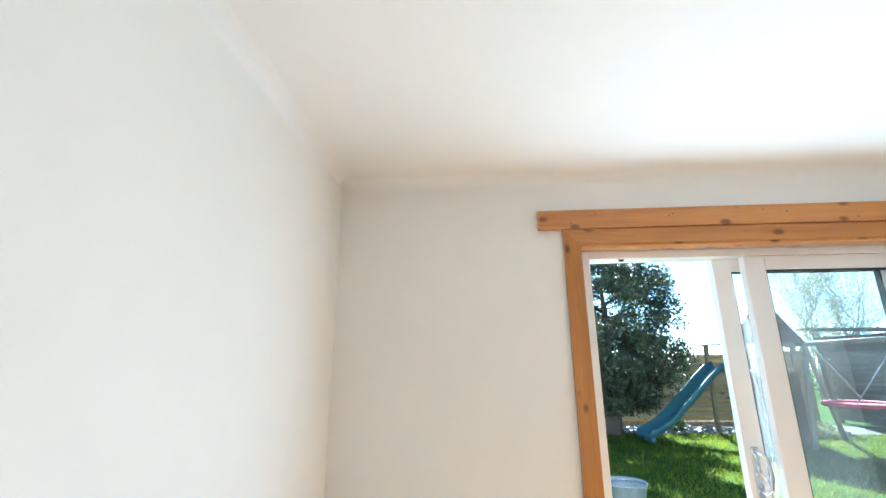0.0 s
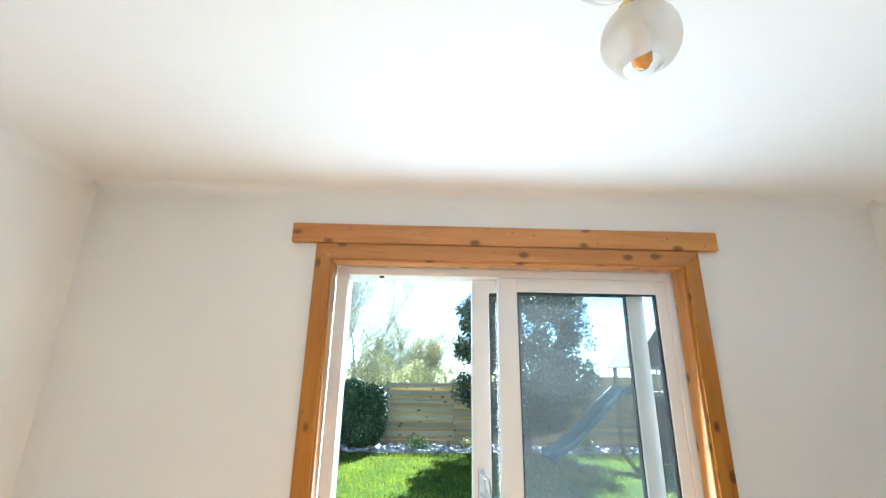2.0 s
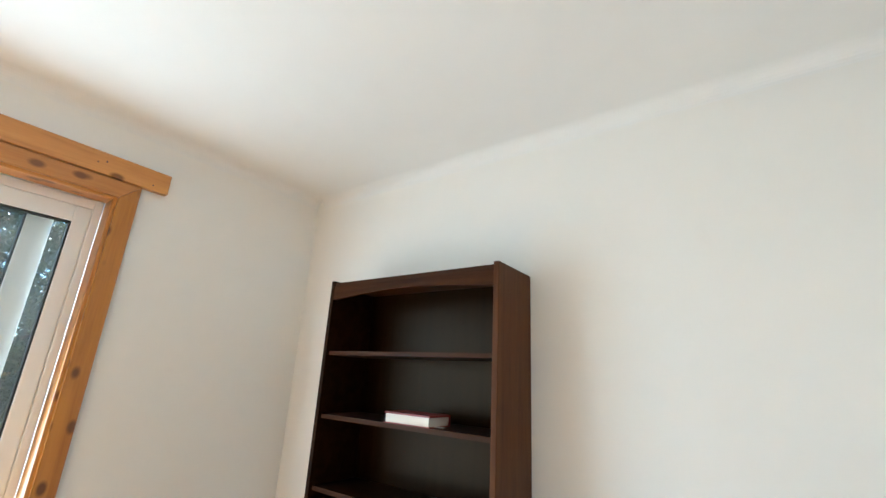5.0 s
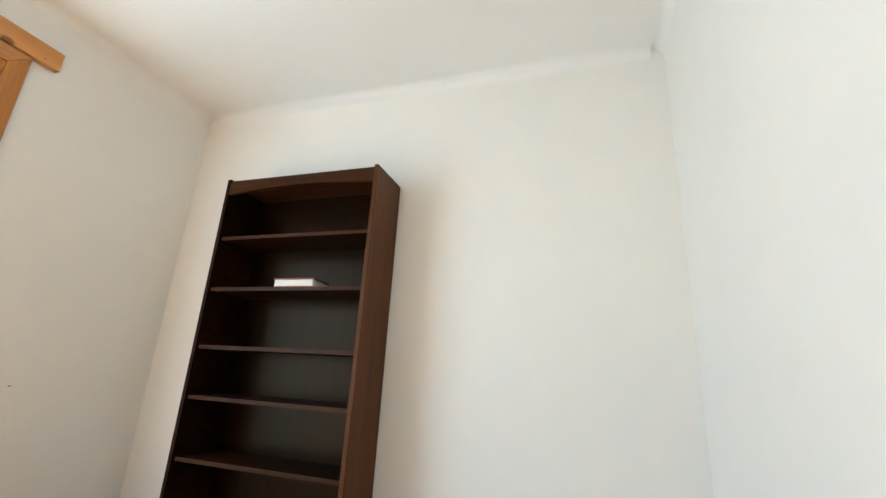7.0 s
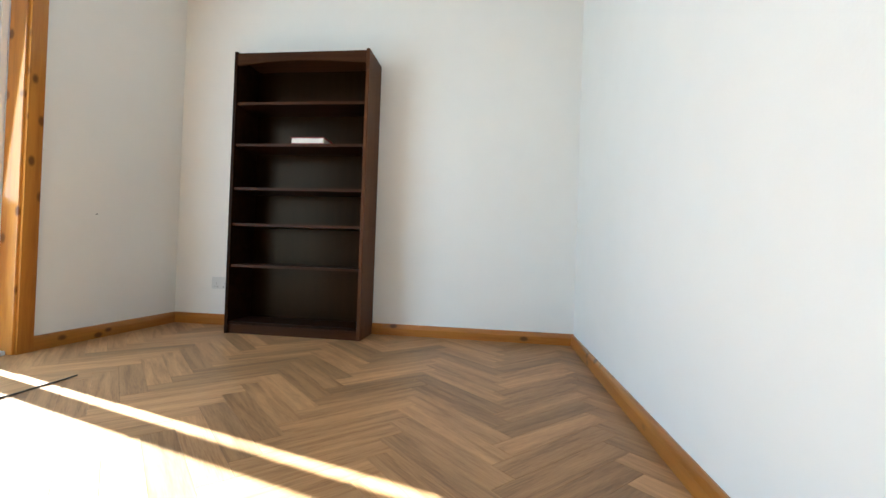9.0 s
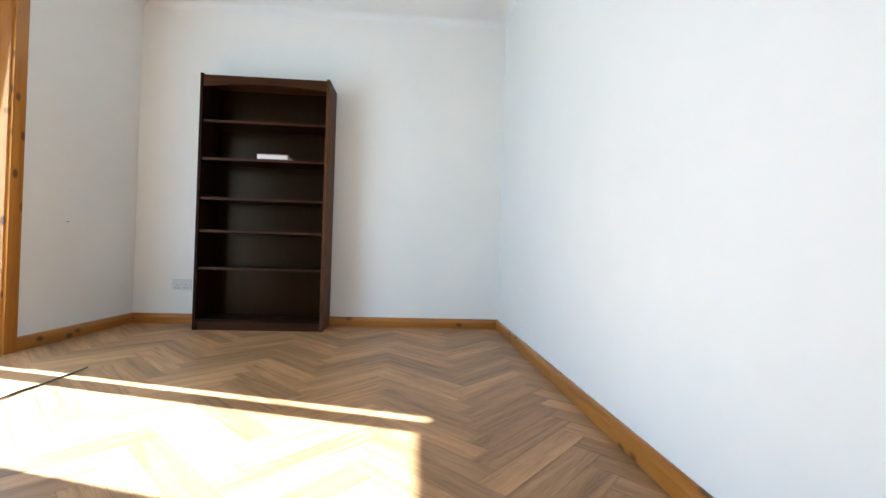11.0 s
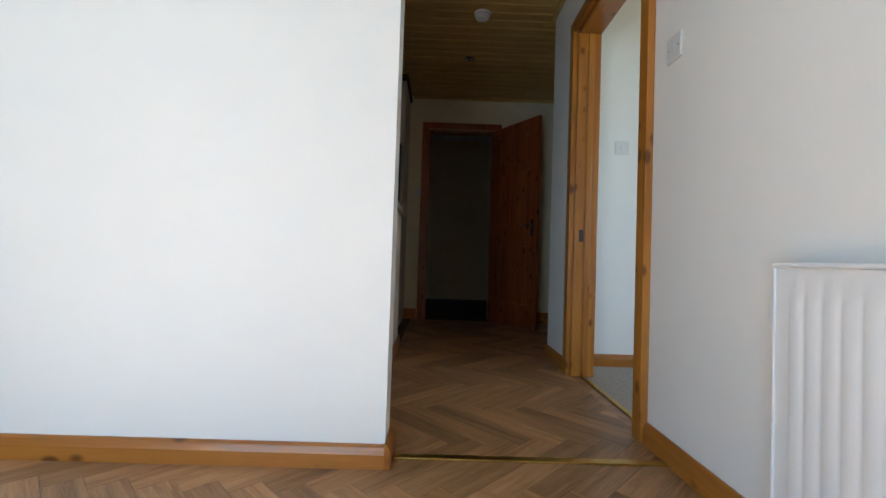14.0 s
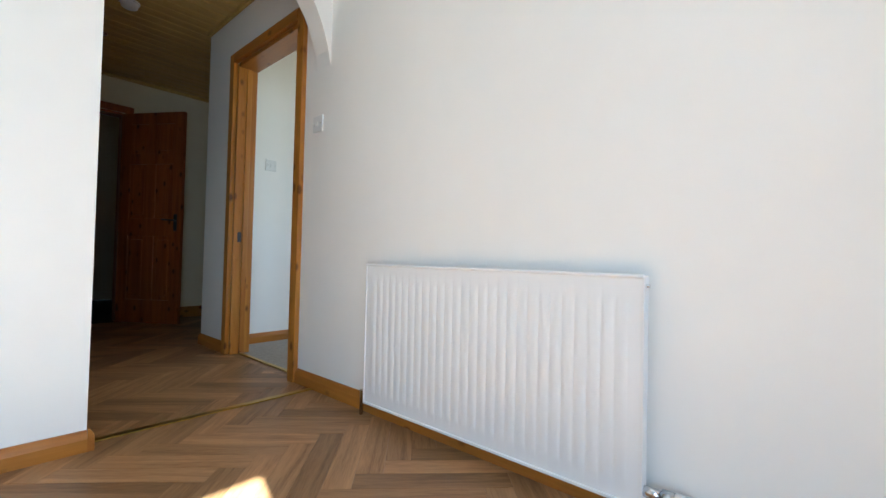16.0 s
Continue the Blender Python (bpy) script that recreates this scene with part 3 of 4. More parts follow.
door_casing("door_2", XL, DY0, DY1, DZ, 0.126)
t = thing("door_3", None, None, "reddish pine casing of the doorway at the hall's end", "door frame", kind="structure")
board(t, "side_casing", FX0 - 0.07, FX0 - 0.002, HALL_Y + 0.001, HALL_Y + 0.02, 0, FZ + 0.07, red_pine)
board(t, "side_casing", FX1 + 0.002, FX1 + 0.07, HALL_Y + 0.001, HALL_Y + 0.02, 0, FZ + 0.07, red_pine)
board(t, "head_casing", FX0 - 0.002, FX1 + 0.002, HALL_Y + 0.001, HALL_Y + 0.021, FZ + 0.004, FZ + 0.07, red_pine)
board(t, "side_lining", FX0 - 0.003, FX0 + 0.02, HALL_Y - 0.125, HALL_Y + 0.004, 0, FZ, red_pine)
board(t, "side_lining", FX1 - 0.02, FX1 + 0.003, HALL_Y - 0.125, HALL_Y + 0.004, 0, FZ, red_pine)
board(t, "head_lining", FX0 + 0.02, FX1 - 0.02, HALL_Y - 0.125, HALL_Y + 0.004, FZ - 0.02, FZ + 0.003, red_pine)


def panel_door(width, height, m):
    """A six-panel door leaf, its hinge edge on the origin, lying along +x."""
    d = thing("panel_door", None, None, "reddish pine six-panel door standing open", "door")
    w, h, th = width, height, 0.035
    rails = [(0.0, 0.22), (0.83, 1.0), (1.52, 1.62), (h - 0.11, h)]
    st = 0.1
    bm = boxes((0, st, 0, th, 0, h), (w - st, w, 0, th, 0, h), *[(st, w - st, 0, th, a, b) for a, b in rails],
               *[(w / 2 - 0.045, w / 2 + 0.045, 0, th, a[1], b[0]) for a, b in zip(rails, rails[1:])], bevel=0.003)
    part("leaf_frame", bm, m, d)
    for a, b in zip(rails, rails[1:]):
        for x0, x1 in ((st, w / 2 - 0.045), (w / 2 + 0.045, w - st)):
            bm = boxes((x0, x1, 0.012, th - 0.012, a[1], b[0]))
            box(bm, x0 + 0.035, x1 - 0.035, 0.005, th - 0.005, a[1] + 0.035, b[0] - 0.035, bevel=0.006)
            part("panel", bm, m, d)
    bm = boxes((w - 0.075, w - 0.04, -0.006, 0.0, 0.88, 1.04), (w - 0.075, w - 0.04, th, th + 0.006, 0.88, 1.04), bevel=0.002)
    hp = part("handle_plate", bm, steel_dark, d, "dark metal handle plate")
    bm = bmesh.new()
    for s, y in ((-1, 0.0), (1, th)):
        tube(bm, [(w - 0.057, y, 0.98), (w - 0.057, y + s * 0.045, 0.98), (w - 0.075, y + s * 0.05, 0.98), (w - 0.16, y + s * 0.05, 0.985)], 0.008, 8)
    part("lever", bm, steel_dark, hp)
    return d


leaf = panel_door(0.68, 2.02, red_pine)
leaf.matrix_world = pose(FX0 + 0.02, HALL_Y + 0.03, 0.012, 0, 0, 122)

# ---- things in the room ----
# bookcase
BX, BY0, BY1, BH = -0.283, -1.511, -0.588, 1.862
case = thing("bookcase", None, None, "tall dark mahogany open bookcase, nearly empty, against the wall", "bookcase")
ST = 0.022
# The inward-facing panel takes the copy with shade in its colour.
part("side_panel", boxes((BX, -0.006, BY1 - ST, BY1, 0, BH), bevel=0.003), mahogany_shaded, case)
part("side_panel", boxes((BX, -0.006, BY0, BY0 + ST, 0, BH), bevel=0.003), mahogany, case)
# Back panel carries the recess's shade in its colour.
part("back_panel", boxes((-0.014, -0.007, BY0 + ST, BY1 - ST, 0.05, BH - 0.012)), mahogany_back_shaded, case)
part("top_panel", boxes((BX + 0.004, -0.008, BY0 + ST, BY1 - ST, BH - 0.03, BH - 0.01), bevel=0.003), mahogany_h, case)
n = 14
ya, yb = BY0 + ST, BY1 - ST
out = [(ya, BH - 0.03), (yb, BH - 0.03)] + [(yb + (ya - yb) * k / n, BH - 0.092 + 0.026 * math.sin(math.pi * k / n)) for k in range(n + 1)]
bm = bmesh.new()
prism(bm, out, BX + 0.002, BX + 0.02, "x")
part("arched_rail", bm, mahogany_h, case, "arched rail under the bookcase top")
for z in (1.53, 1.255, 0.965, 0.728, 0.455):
    shelf = part("shelf", boxes((BX + 0.0205, -0.015, ya, yb, z - 0.018, z), bevel=0.002), mahogany_shaded, case)
    # Lighter strip keeps the shelf front out of the painted shade.
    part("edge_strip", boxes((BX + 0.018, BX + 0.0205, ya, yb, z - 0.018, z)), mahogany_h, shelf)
part("bottom_shelf", boxes((BX + 0.012, -0.015, ya, yb, 0.06, 0.078), bevel=0.003), mahogany_shaded, case)
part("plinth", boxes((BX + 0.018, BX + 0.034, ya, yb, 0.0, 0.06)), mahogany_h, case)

book = thing("book", None, None, "thick hardback book lying flat on a bookcase shelf", "book", at=(0, 0, 1.2555))
bm = bmesh.new()
box(bm, -0.262, -0.13, -1.215, -0.998, 0.003, 0.036, 0.002)
part("page_block", bm, paper, book, "cream page block")
bm = boxes((-0.266, -0.128, -1.222, -0.994, 0.036, 0.042), (-0.266, -0.128, -1.222, -0.994, 0.0, 0.003), (-0.131, -0.128, -1.222, -0.994, 0.003, 0.036))
part("cover", bm, book_red, book, "dark red cover")
part("bookmark", boxes((-0.235, -0.215, -1.262, -1.2, 0.003, 0.0045)), paper, book, "protruding paper bookmark")


def outlet(name, label, w, h, kind):
    """A wall plate lying in the yz plane, facing -x, centred on the origin."""
    o = thing(name, None, None, label, "switch" if kind == "switch" else "socket")
    part("plate", boxes((-0.009, 0, -w / 2, w / 2, -h / 2, h / 2), bevel=0.0025), plastic_white, o)
    if kind == "socket":
        for s in (-1, 1):
            part("rocker", boxes((-0.0125, -0.009, s * 0.062 - 0.006, s * 0.062 + 0.006, 0.008, 0.028), bevel=0.001), plastic_white, o)
            for dy, dz in ((0, -0.004), (-0.011, -0.026), (0.011, -0.026)):
                part("pin_hole", boxes((-0.0097, -0.0085, s * 0.034 + dy - 0.002, s * 0.034 + dy + 0.002, dz - 0.004, dz + 0.004)), gasket, o)
    else:
        part("rocker", boxes((-0.0125, -0.009, -0.007, 0.007, -0.014, 0.014), bevel=0.001), plastic_white, o)
        for s in (-1, 1):
            part("screw", boxes((-0.0098, -0.0085, s * 0.03 - 0.003, s * 0.03 + 0.003, -0.003, 0.003)), chrome, o)
    return o


sk = outlet("double_socket", "white double wall socket beside the bookcase", 0.146, 0.086, "socket")
sk.matrix_world = pose(-0.0005, -0.366, 0.302)
sw = outlet("light_switch", "white single light switch beside the hall opening", 0.086, 0.086, "switch")
sw.matrix_world = pose(XL + 0.0005, -2.962, 1.385, 0, 0, 180)
sw2 = outlet("light_switch", "white light switch on the side room wall", 0.086, 0.086, "switch")
sw2.matrix_world = pose(-4.435, SIDE_Y + 0.0005, 1.40, 0, 0, -90)

# radiator
RY0, RY1, RZ0, RZ1, RX = -2.447, -1.313, 0.062, 0.655, -3.985
rad = thing("radiator", None, None, "white steel panel radiator with vertical flutes below the bare wall", "radiator")
nf = 28
pitch = (RY1 - RY0 - 0.07) / nf
bm = bmesh.new()
rows = []
prof_z = [(RZ0 + 0.002, 0), (RZ0 + 0.045, 0), (RZ0 + 0.065, 1), (RZ1 - 0.075, 1), (RZ1 - 0.055, 0), (RZ1 - 0.004, 0)]
ys = [RY0] + [RY0 + 0.035 + pitch * (k + f) for k in range(nf) for f in (0.0, 0.12, 0.22, 0.78, 0.88)] + [RY1 - 0.035, RY1]
dep = [0] + [d for k in range(nf) for d in (0.0, 0.35, 1.0, 1.0, 0.35)] + [0, 0]
for z, a in prof_z:
    rows.append([bm.verts.new((RX - 0.010 + 0.0032 * d * a, y, z)) for y, d in zip(ys, dep)])
for u, w in zip(rows, rows[1:]):
    for k in range(len(ys) - 1):
        f = bm.faces.new((u[k], u[k + 1], w[k + 1], w[k]))
        f.smooth = True
part("front_panel", bm, radiator_white, rad, "fluted white front panel")
part("back_panel", boxes((XL + 0.03, RX - 0.018, RY0 + 0.004, RY1 - 0.004, RZ0 + 0.01, RZ1 - 0.02), bevel=0.004), radiator_white, rad)
part("top_edge", boxes((RX - 0.02, RX - 0.002, RY0 - 0.001, RY1 + 0.001, RZ1 - 0.006, RZ1 + 0.004), bevel=0.004), radiator_white, rad)
part("bottom_edge", boxes((RX - 0.02, RX - 0.004, RY0 - 0.001, RY1 + 0.001, RZ0 - 0.004, RZ0 + 0.006), bevel=0.004), radiator_white, rad)
for y in (RY0, RY1):
    part("side_edge", boxes((XL + 0.03, RX - 0.006, y - 0.003, y + 0.003, RZ0, RZ1), bevel=0.002), radiator_white, rad)
for y in (RY0 + 0.16, RY1 - 0.16):
    part("wall_bracket", boxes((XL, XL + 0.032, y - 0.02, y + 0.02, RZ0 + 0.08, RZ1 - 0.08)), radiator_white, rad)
bm = bmesh.new()
tube(bm, [(RX - 0.02, RY1, 0.63), (RX - 0.02, RY1 + 0.012, 0.63)], 0.005, 10)
part("bleed_plug", bm, chrome, rad)
bm = bmesh.new()
tube(bm, [(RX - 0.022, RY1, 0.105), (RX - 0.022, RY1 + 0.045, 0.105)], 0.014, 12)
tube(bm, [(RX - 0.022, RY1 + 0.045, 0.105), (RX - 0.022, RY1 + 0.075, 0.105)], 0.019, 6)
tube(bm, [(RX - 0.022, RY1 + 0.06, 0.10), (RX - 0.022, RY1 + 0.06, 0.0)], 0.0085, 10)
val = part("valve", bm, chrome, rad, "chrome radiator valve body")
bm = bmesh.new()
tube(bm, [(RX - 0.022, RY1 + 0.075, 0.105), (RX - 0.022, RY1 + 0.082, 0.105), (RX - 0.022, RY1 + 0.13, 0.105), (RX - 0.022, RY1 + 0.135, 0.105)], [0.018, 0.021, 0.021, 0.016], 16)
part("valve_cap", bm, plastic_white, val, "ribbed white valve cap")
bm = bmesh.new()
tube(bm, [(RX - 0.022, RY0, 0.105), (RX - 0.022, RY0 - 0.03, 0.105), (RX - 0.022, RY0 - 0.03, 0.0)], 0.0085, 10)
part("return_pipe", bm, chrome, rad)

# ceiling lamp with three petal shades
LC = Vector((-1.908, -1.482, CEIL))
lamp = thing("ceiling_lamp", None, None, "brass ceiling lamp with frosted glass petal shades", "ceiling lamp")
bm = bmesh.new()
lathe(bm, [(0.0, -0.03), (0.03, -0.03), (0.055, -0.018), (0.06, 0.0), (0.0, 0.0)], LC, 24)
part("ceiling_rose", bm, brass, lamp)
bm = bmesh.new()
tube(bm, [LC + Vector((0, 0, -0.02)), LC + Vector((0, 0, -0.075))], 0.012, 12)
lathe(bm, [(0.0, -0.10), (0.018, -0.095), (0.03, -0.08), (0.018, -0.065), (0.0, -0.06)], LC, 16)
part("stem", bm, brass, lamp)


def petal(r, h, a0, a1, off):
    """One curved glass petal of a shade hanging below the origin."""
    bm = bmesh.new()
    nu, nv = 12, 10
    grid = []
    for j in range(nv + 1):
        v = j / nv
        row = []
        for i in range(nu + 1):
            u = i / nu
            a = radians(a0 + (a1 - a0) * u)
            edge = abs(2 * u - 1)
            zz = -h * v * (1 - 0.12 * edge ** 3 * v)
            rr = (r + off) * max(0.34, math.sqrt(max(0.0, 1 - ((v - 0.52) / 0.56) ** 2)))
            row.append(bm.verts.new((rr * math.cos(a), rr * math.sin(a), zz)))
        grid.append(row)
    for u, w in zip(grid, grid[1:]):
        for k in range(nu):
            f = bm.faces.new((u[k], u[k + 1], w[k + 1], w[k]))
            f.smooth = True
    geom = bmesh.ops.solidify(bm, geom=bm.faces[:], thickness=0.003)
    return bm


for ang, reach in ((85, 0.165), (194, 0.135), (300, 0.135)):
    d = Vector((math.cos(radians(ang)), math.sin(radians(ang)), 0))
    tip = LC + d * reach + Vector((0, 0, -0.160))
    bm = bmesh.new()
    tube(bm, [LC + Vector((0, 0, -0.08)), LC + d * 0.05 + Vector((0, 0, -0.07)), LC + d * (reach - 0.03) + Vector((0, 0, -0.075)),
              LC + d * reach + Vector((0, 0, -0.10)), tip], 0.014, 12)
    arm = part("arm", bm, brass, lamp)
    bm = bmesh.new()
    lathe(bm, [(0.0, 0.045), (0.019, 0.043), (0.021, 0.018), (0.034, 0.008), (0.04, -0.014), (0.037, -0.014), (0.0, -0.008)], tip, 24)
    part("cup", bm, brass, arm, "polished brass cup")
    for k, (a0, off) in enumerate(((-75, 0.0), (45, 0.004), (165, 0.008))):
        ob = part("petal_shade", petal(0.075, 0.148, a0 + ang, a0 + ang + 150, off), shade_glass, arm, "frosted white glass petal")
        ob.location = tip + Vector((0, 0, -0.008))
    bm = bmesh.new()
    lathe(bm, [(0.0, -0.158), (0.012, -0.153), (0.02, -0.14), (0.022, -0.12), (0.016, -0.09), (0.012, 0.0), (0.0, 0.0)], tip, 16)
    part("amber_bulb", bm, amber, arm, "amber glass candle bulb")

# nail left in the wall beside the door surround
bm = bmesh.new()
tube(bm, [(-0.655, 0.0, 0.733), (-0.655, -0.012, 0.735)], 0.0022, 6)
lathe(bm, [(0.0, 0.0), (0.004, 0.0), (0.004, 0.001), (0.0, 0.001)], (-0.655, -0.012, 0.735), 8)
thing("wall_nail", bm, steel_dark, "small dark nail in the painted wall", "nail")

# loose piece of flooring before the sliding door, with a curled edge
mat_piece = thing("flooring_offcut", None, None, "thin loose flooring sheet lying before the sliding door", "flooring")
part("sheet", boxes((-2.79, -1.33, -0.615, -0.03, 0.0005, 0.004)), plank_mat, mat_piece)
bm = bmesh.new()
tube(bm, [(-2.79 + 1.50 * k / 30, -0.618 + 0.004 * math.sin(k * 1.7), 0.005 + 0.0015 * math.sin(k * 0.9)) for k in range(31)], 0.0036, 6)
# The raised edge's shadow line is put into its dark colour.
part("curled_edge", bm, mat("curled_edge_shadow", (0.12, 0.10, 0.085), 0.9), mat_piece, "curled edge with its shadow in the dark tone")

# brass strips at the thresholds
thing("threshold_strip", boxes((XL + 0.021, WALL_END - 0.021, -0.016, 0.016, 0.0008, 0.006), bevel=0.002), brass_strip,
      "brass threshold strip between room and hall floor", "threshold strip", at=(0, -2.936, 0))
thing("threshold_strip", boxes((XL - 0.075, XL - 0.05, DY0 + 0.023, DY1 - 0.023, 0.0008, 0.007), bevel=0.002), brass_strip,
      "narrow brass strip in the side doorway", "threshold strip")

# ---- hall and kitchen ----
PX = -2.995
pen = thing("kitchen_peninsula", None, None, "cream beaded-board kitchen peninsula beside the hall", "kitchen unit")
PY0, PY1 = -4.66, YB - PART_T - 0.002
yy = PY0
while yy < PY1 - 0.02:
    y1 = min(yy + 0.075, PY1)
    bm = boxes((PX + 0.006, PX + 0.014, yy, y1, 0.0, 0.944))
    box(bm, PX, PX + 0.012, yy + 0.009, y1 - 0.009, 0.0, 0.944, 0.003)
    box(bm, PX - 0.004, PX + 0.006, y1 - 0.020, y1 - 0.010, 0.0, 0.944, 0.002)
    part("bead_board", bm, cab_white, pen)
    yy += 0.075
part("carcass", boxes((PX + 0.016, -2.42, PY0, PY1, 0.0, 0.944)), cab_white, pen)
part("rear_panel", boxes((PX + 0.0, -2.42, PY0 - 0.018, PY0 - 0.002, 0.0, 0.944)), cab_white, pen)
part("kick_board", boxes((PX - 0.018, PX - 0.005, PY0, PY1, 0.0, 0.085), bevel=0.004), pine_y, pen, "pine skirting along the peninsula")
thing("worktop", boxes((PX - 0.03, -2.38, PY0 - 0.04, PY1, 0.945, 0.985), bevel=0.006), worktop_mat, "pale wood-effect worktop with rounded edges", "worktop")

tall = thing("oven_housing", None, None, "tall white kitchen unit with built-in black oven", "kitchen unit")
TX0, TX1, TY0, TY1 = -2.92, -2.30, HALL_Y + 0.002, HALL_Y + 0.58
part("body", boxes((TX0 + 0.02, TX1, TY0, TY1 - 0.022, 0.1, 2.32)), cab_white, tall)
part("side_panel", boxes((TX0, TX0 + 0.019, TY0, TY1, 0.0, 2.32), bevel=0.002), cab_white, tall)
part("plinth", boxes((TX0 + 0.02, TX1, TY0, TY1 - 0.06, 0.0, 0.1)), cab_white, tall)
part("cornice", boxes((TX0 - 0.02, TX1, TY0, TY1 + 0.03, 2.32, 2.37), bevel=0.008), dark_cornice, tall, "dark stained cornice")
for z0, z1 in ((0.11, 0.505), (0.51, 0.835), (1.73, 1.995), (2.0, 2.315)):
    d = part("door_front", boxes((TX0 + 0.022, TX1 - 0.002, TY1 - 0.02, TY1, z0, z1), bevel=0.003), cab_white, tall)
    bm = bmesh.new()
    tube(bm, [((TX0 + TX1) / 2, TY1, z0 + 0.05 if z0 > 1 else z1 - 0.06), ((TX0 + TX1) / 2, TY1 + 0.012, z0 + 0.05 if z0 > 1 else z1 - 0.06),
              ((TX0 + TX1) / 2, TY1 + 0.026, z0 + 0.05 if z0 > 1 else z1 - 0.06)], [0.006, 0.012, 0.014], 12)
    part("knob", bm, brass, d, "small brass knob")
ov = part("oven", boxes((TX0 + 0.03, TX1 - 0.01, TY1 - 0.02, TY1 + 0.004, 0.845, 1.72), bevel=0.004), oven_glass, tall, "black glass double oven")
bm = bmesh.new()
tube(bm, [(TX0 + 0.08, TY1 + 0.004, 1.20), (TX0 + 0.08, TY1 + 0.04, 1.20), (TX1 - 0.06, TY1 + 0.04, 1.20), (TX1 - 0.06, TY1 + 0.004, 1.20)], 0.008, 8)
part("handle_bar", bm, steel_dark, ov)

hs = outlet("light_switch", "white light switch beside the end doorway", 0.086, 0.086, "switch")
hs.matrix_world = pose(-3.035, HALL_Y + 0.0005, 1.36, 0, 0, -90)
cov = thing("hall_cornice", boxes((-5.2, TX0 - 0.03, HALL_Y, HALL_Y + 0.025, HALL_C - 0.03, HALL_C - 0.001), bevel=0.004), hall_ceiling_mat, "yellowed timber bead at the hall ceiling", "cornice", kind="structure")
thing("hall_bead", boxes((XL + 0.001, XL + 0.025, -4.53, YB - PART_T - 0.001, HALL_C - 0.03, HALL_C - 0.001), bevel=0.004), hall_ceiling_mat, "timber bead along the hall ceiling", "trim", kind="structure")

al = thing("smoke_alarm", None, None, "round white smoke alarm on the hall ceiling", "smoke alarm", at=(-3.53, -4.52, HALL_C))
bm = bmesh.new()
lathe(bm, [(0.0, -0.012), (0.058, -0.012), (0.06, -0.006), (0.06, 0.0), (0.0, 0.0)], sides=28)
part("base", bm, plastic_white, al)
bm = bmesh.new()
lathe(bm, [(0.0, -0.045), (0.03, -0.045), (0.046, -0.038), (0.052, -0.02), (0.052, -0.0125), (0.0, -0.0125)], sides=28)
part("cover", bm, plastic_white, al)
dl = thing("downlight", None, None, "small recessed chrome downlight, unlit, in the hall ceiling", "downlight", at=(-3.49, -5.2, HALL_C))
bm = bmesh.new()
lathe(bm, [(0.025, -0.006), (0.042, -0.006), (0.045, -0.001), (0.025, -0.0005), (0.025, -0.006)], sides=24)
part("rim", bm, chrome, dl)
bm = bmesh.new()
lathe(bm, [(0.0, -0.018), (0.016, -0.016), (0.024, -0.003), (0.0, -0.001)], sides=20)
part("lamp", bm, chrome, dl)

# ---- garden ----
GZ = -0.15
garden = thing("ground", boxes((-60, 60, 0.24, 300, GZ - 0.4, GZ), (-60, 60, -60, -8.7, GZ - 0.4, GZ)), grass_ground, "green lawn and open ground", "ground", kind="structure")
# Added out of view as a reflector that steers light on the ceiling.
thing("pavement", boxes((-5.0, 1.5, 0.245, 2.0, GZ - 0.05, GZ + 0.05)), bounce_paving_mat, "unseen paving added outside the sliding door, toned for ceiling bounce", "pavement", kind="structure")
thing("planting_bed", boxes((-9.0, 6.6, 9.22, 10.59, GZ - 0.05, GZ + 0.012)), soil_mat, "dark soil border before the fence", "planting bed", kind="structure")
rng = np.random.default_rng(7)


def scatter_blades(n, x0, x1, y0, y1, h0, h1, w):
    p = np.stack([rng.uniform(x0, x1, n), rng.uniform(y0, y1, n)], 1)
    a = rng.uniform(0, 2 * math.pi, n)
    h = rng.uniform(h0, h1, n)
    lean = rng.uniform(-0.6, 0.6, (n, 2)) * h[:, None]
    dx, dy = np.cos(a) * w, np.sin(a) * w
    v = np.empty((n, 3, 3))
    v[:, 0] = np.stack([p[:, 0] - dx, p[:, 1] - dy, np.full(n, GZ)], 1)
    v[:, 1] = np.stack([p[:, 0] + dx, p[:, 1] + dy, np.full(n, GZ)], 1)
    v[:, 2] = np.stack([p[:, 0] + lean[:, 0], p[:, 1] + lean[:, 1], GZ + h], 1)
    f = np.arange(n * 3).reshape(n, 3)
    return v.reshape(-1, 3).tolist(), f.tolist()


gv, gf = scatter_blades(90000, -7.5, 8.5, 1.5, 9.2, 0.025, 0.085, 0.006)
tagged(new("lawn_grass", raw("lawn_grass", gv, gf, blade_mat)), "short bright green lawn grass", "grass", kind="stuff")

# pale chips over the bed
verts, faces = [], []
for k in range(1500):
    x, y = rng.uniform(-8.5, 5.5), 9.3 + 1.15 * rng.random()
    s = rng.uniform(0.02, 0.10)
    a = rng.uniform(0, 3.14)
    z = GZ + 0.012
    b = len(verts)
    ring = [(x + s * math.cos(a + q) * rng.uniform(0.7, 1.3), y + s * 0.7 * math.sin(a + q) * rng.uniform(0.7, 1.3)) for q in (0, 1.25, 2.5, 3.77, 5.0)]
    verts += [(px, py, z) for px, py in ring] + [(x + (px - x) * 0.7, y + (py - y) * 0.7, z + s * rng.uniform(0.3, 0.7)) for px, py in ring]
    faces += [tuple(b + 5 + q for q in range(5))] + [(b + q, b + (q + 1) % 5, b + 5 + (q + 1) % 5, b + 5 + q) for q in range(5)]
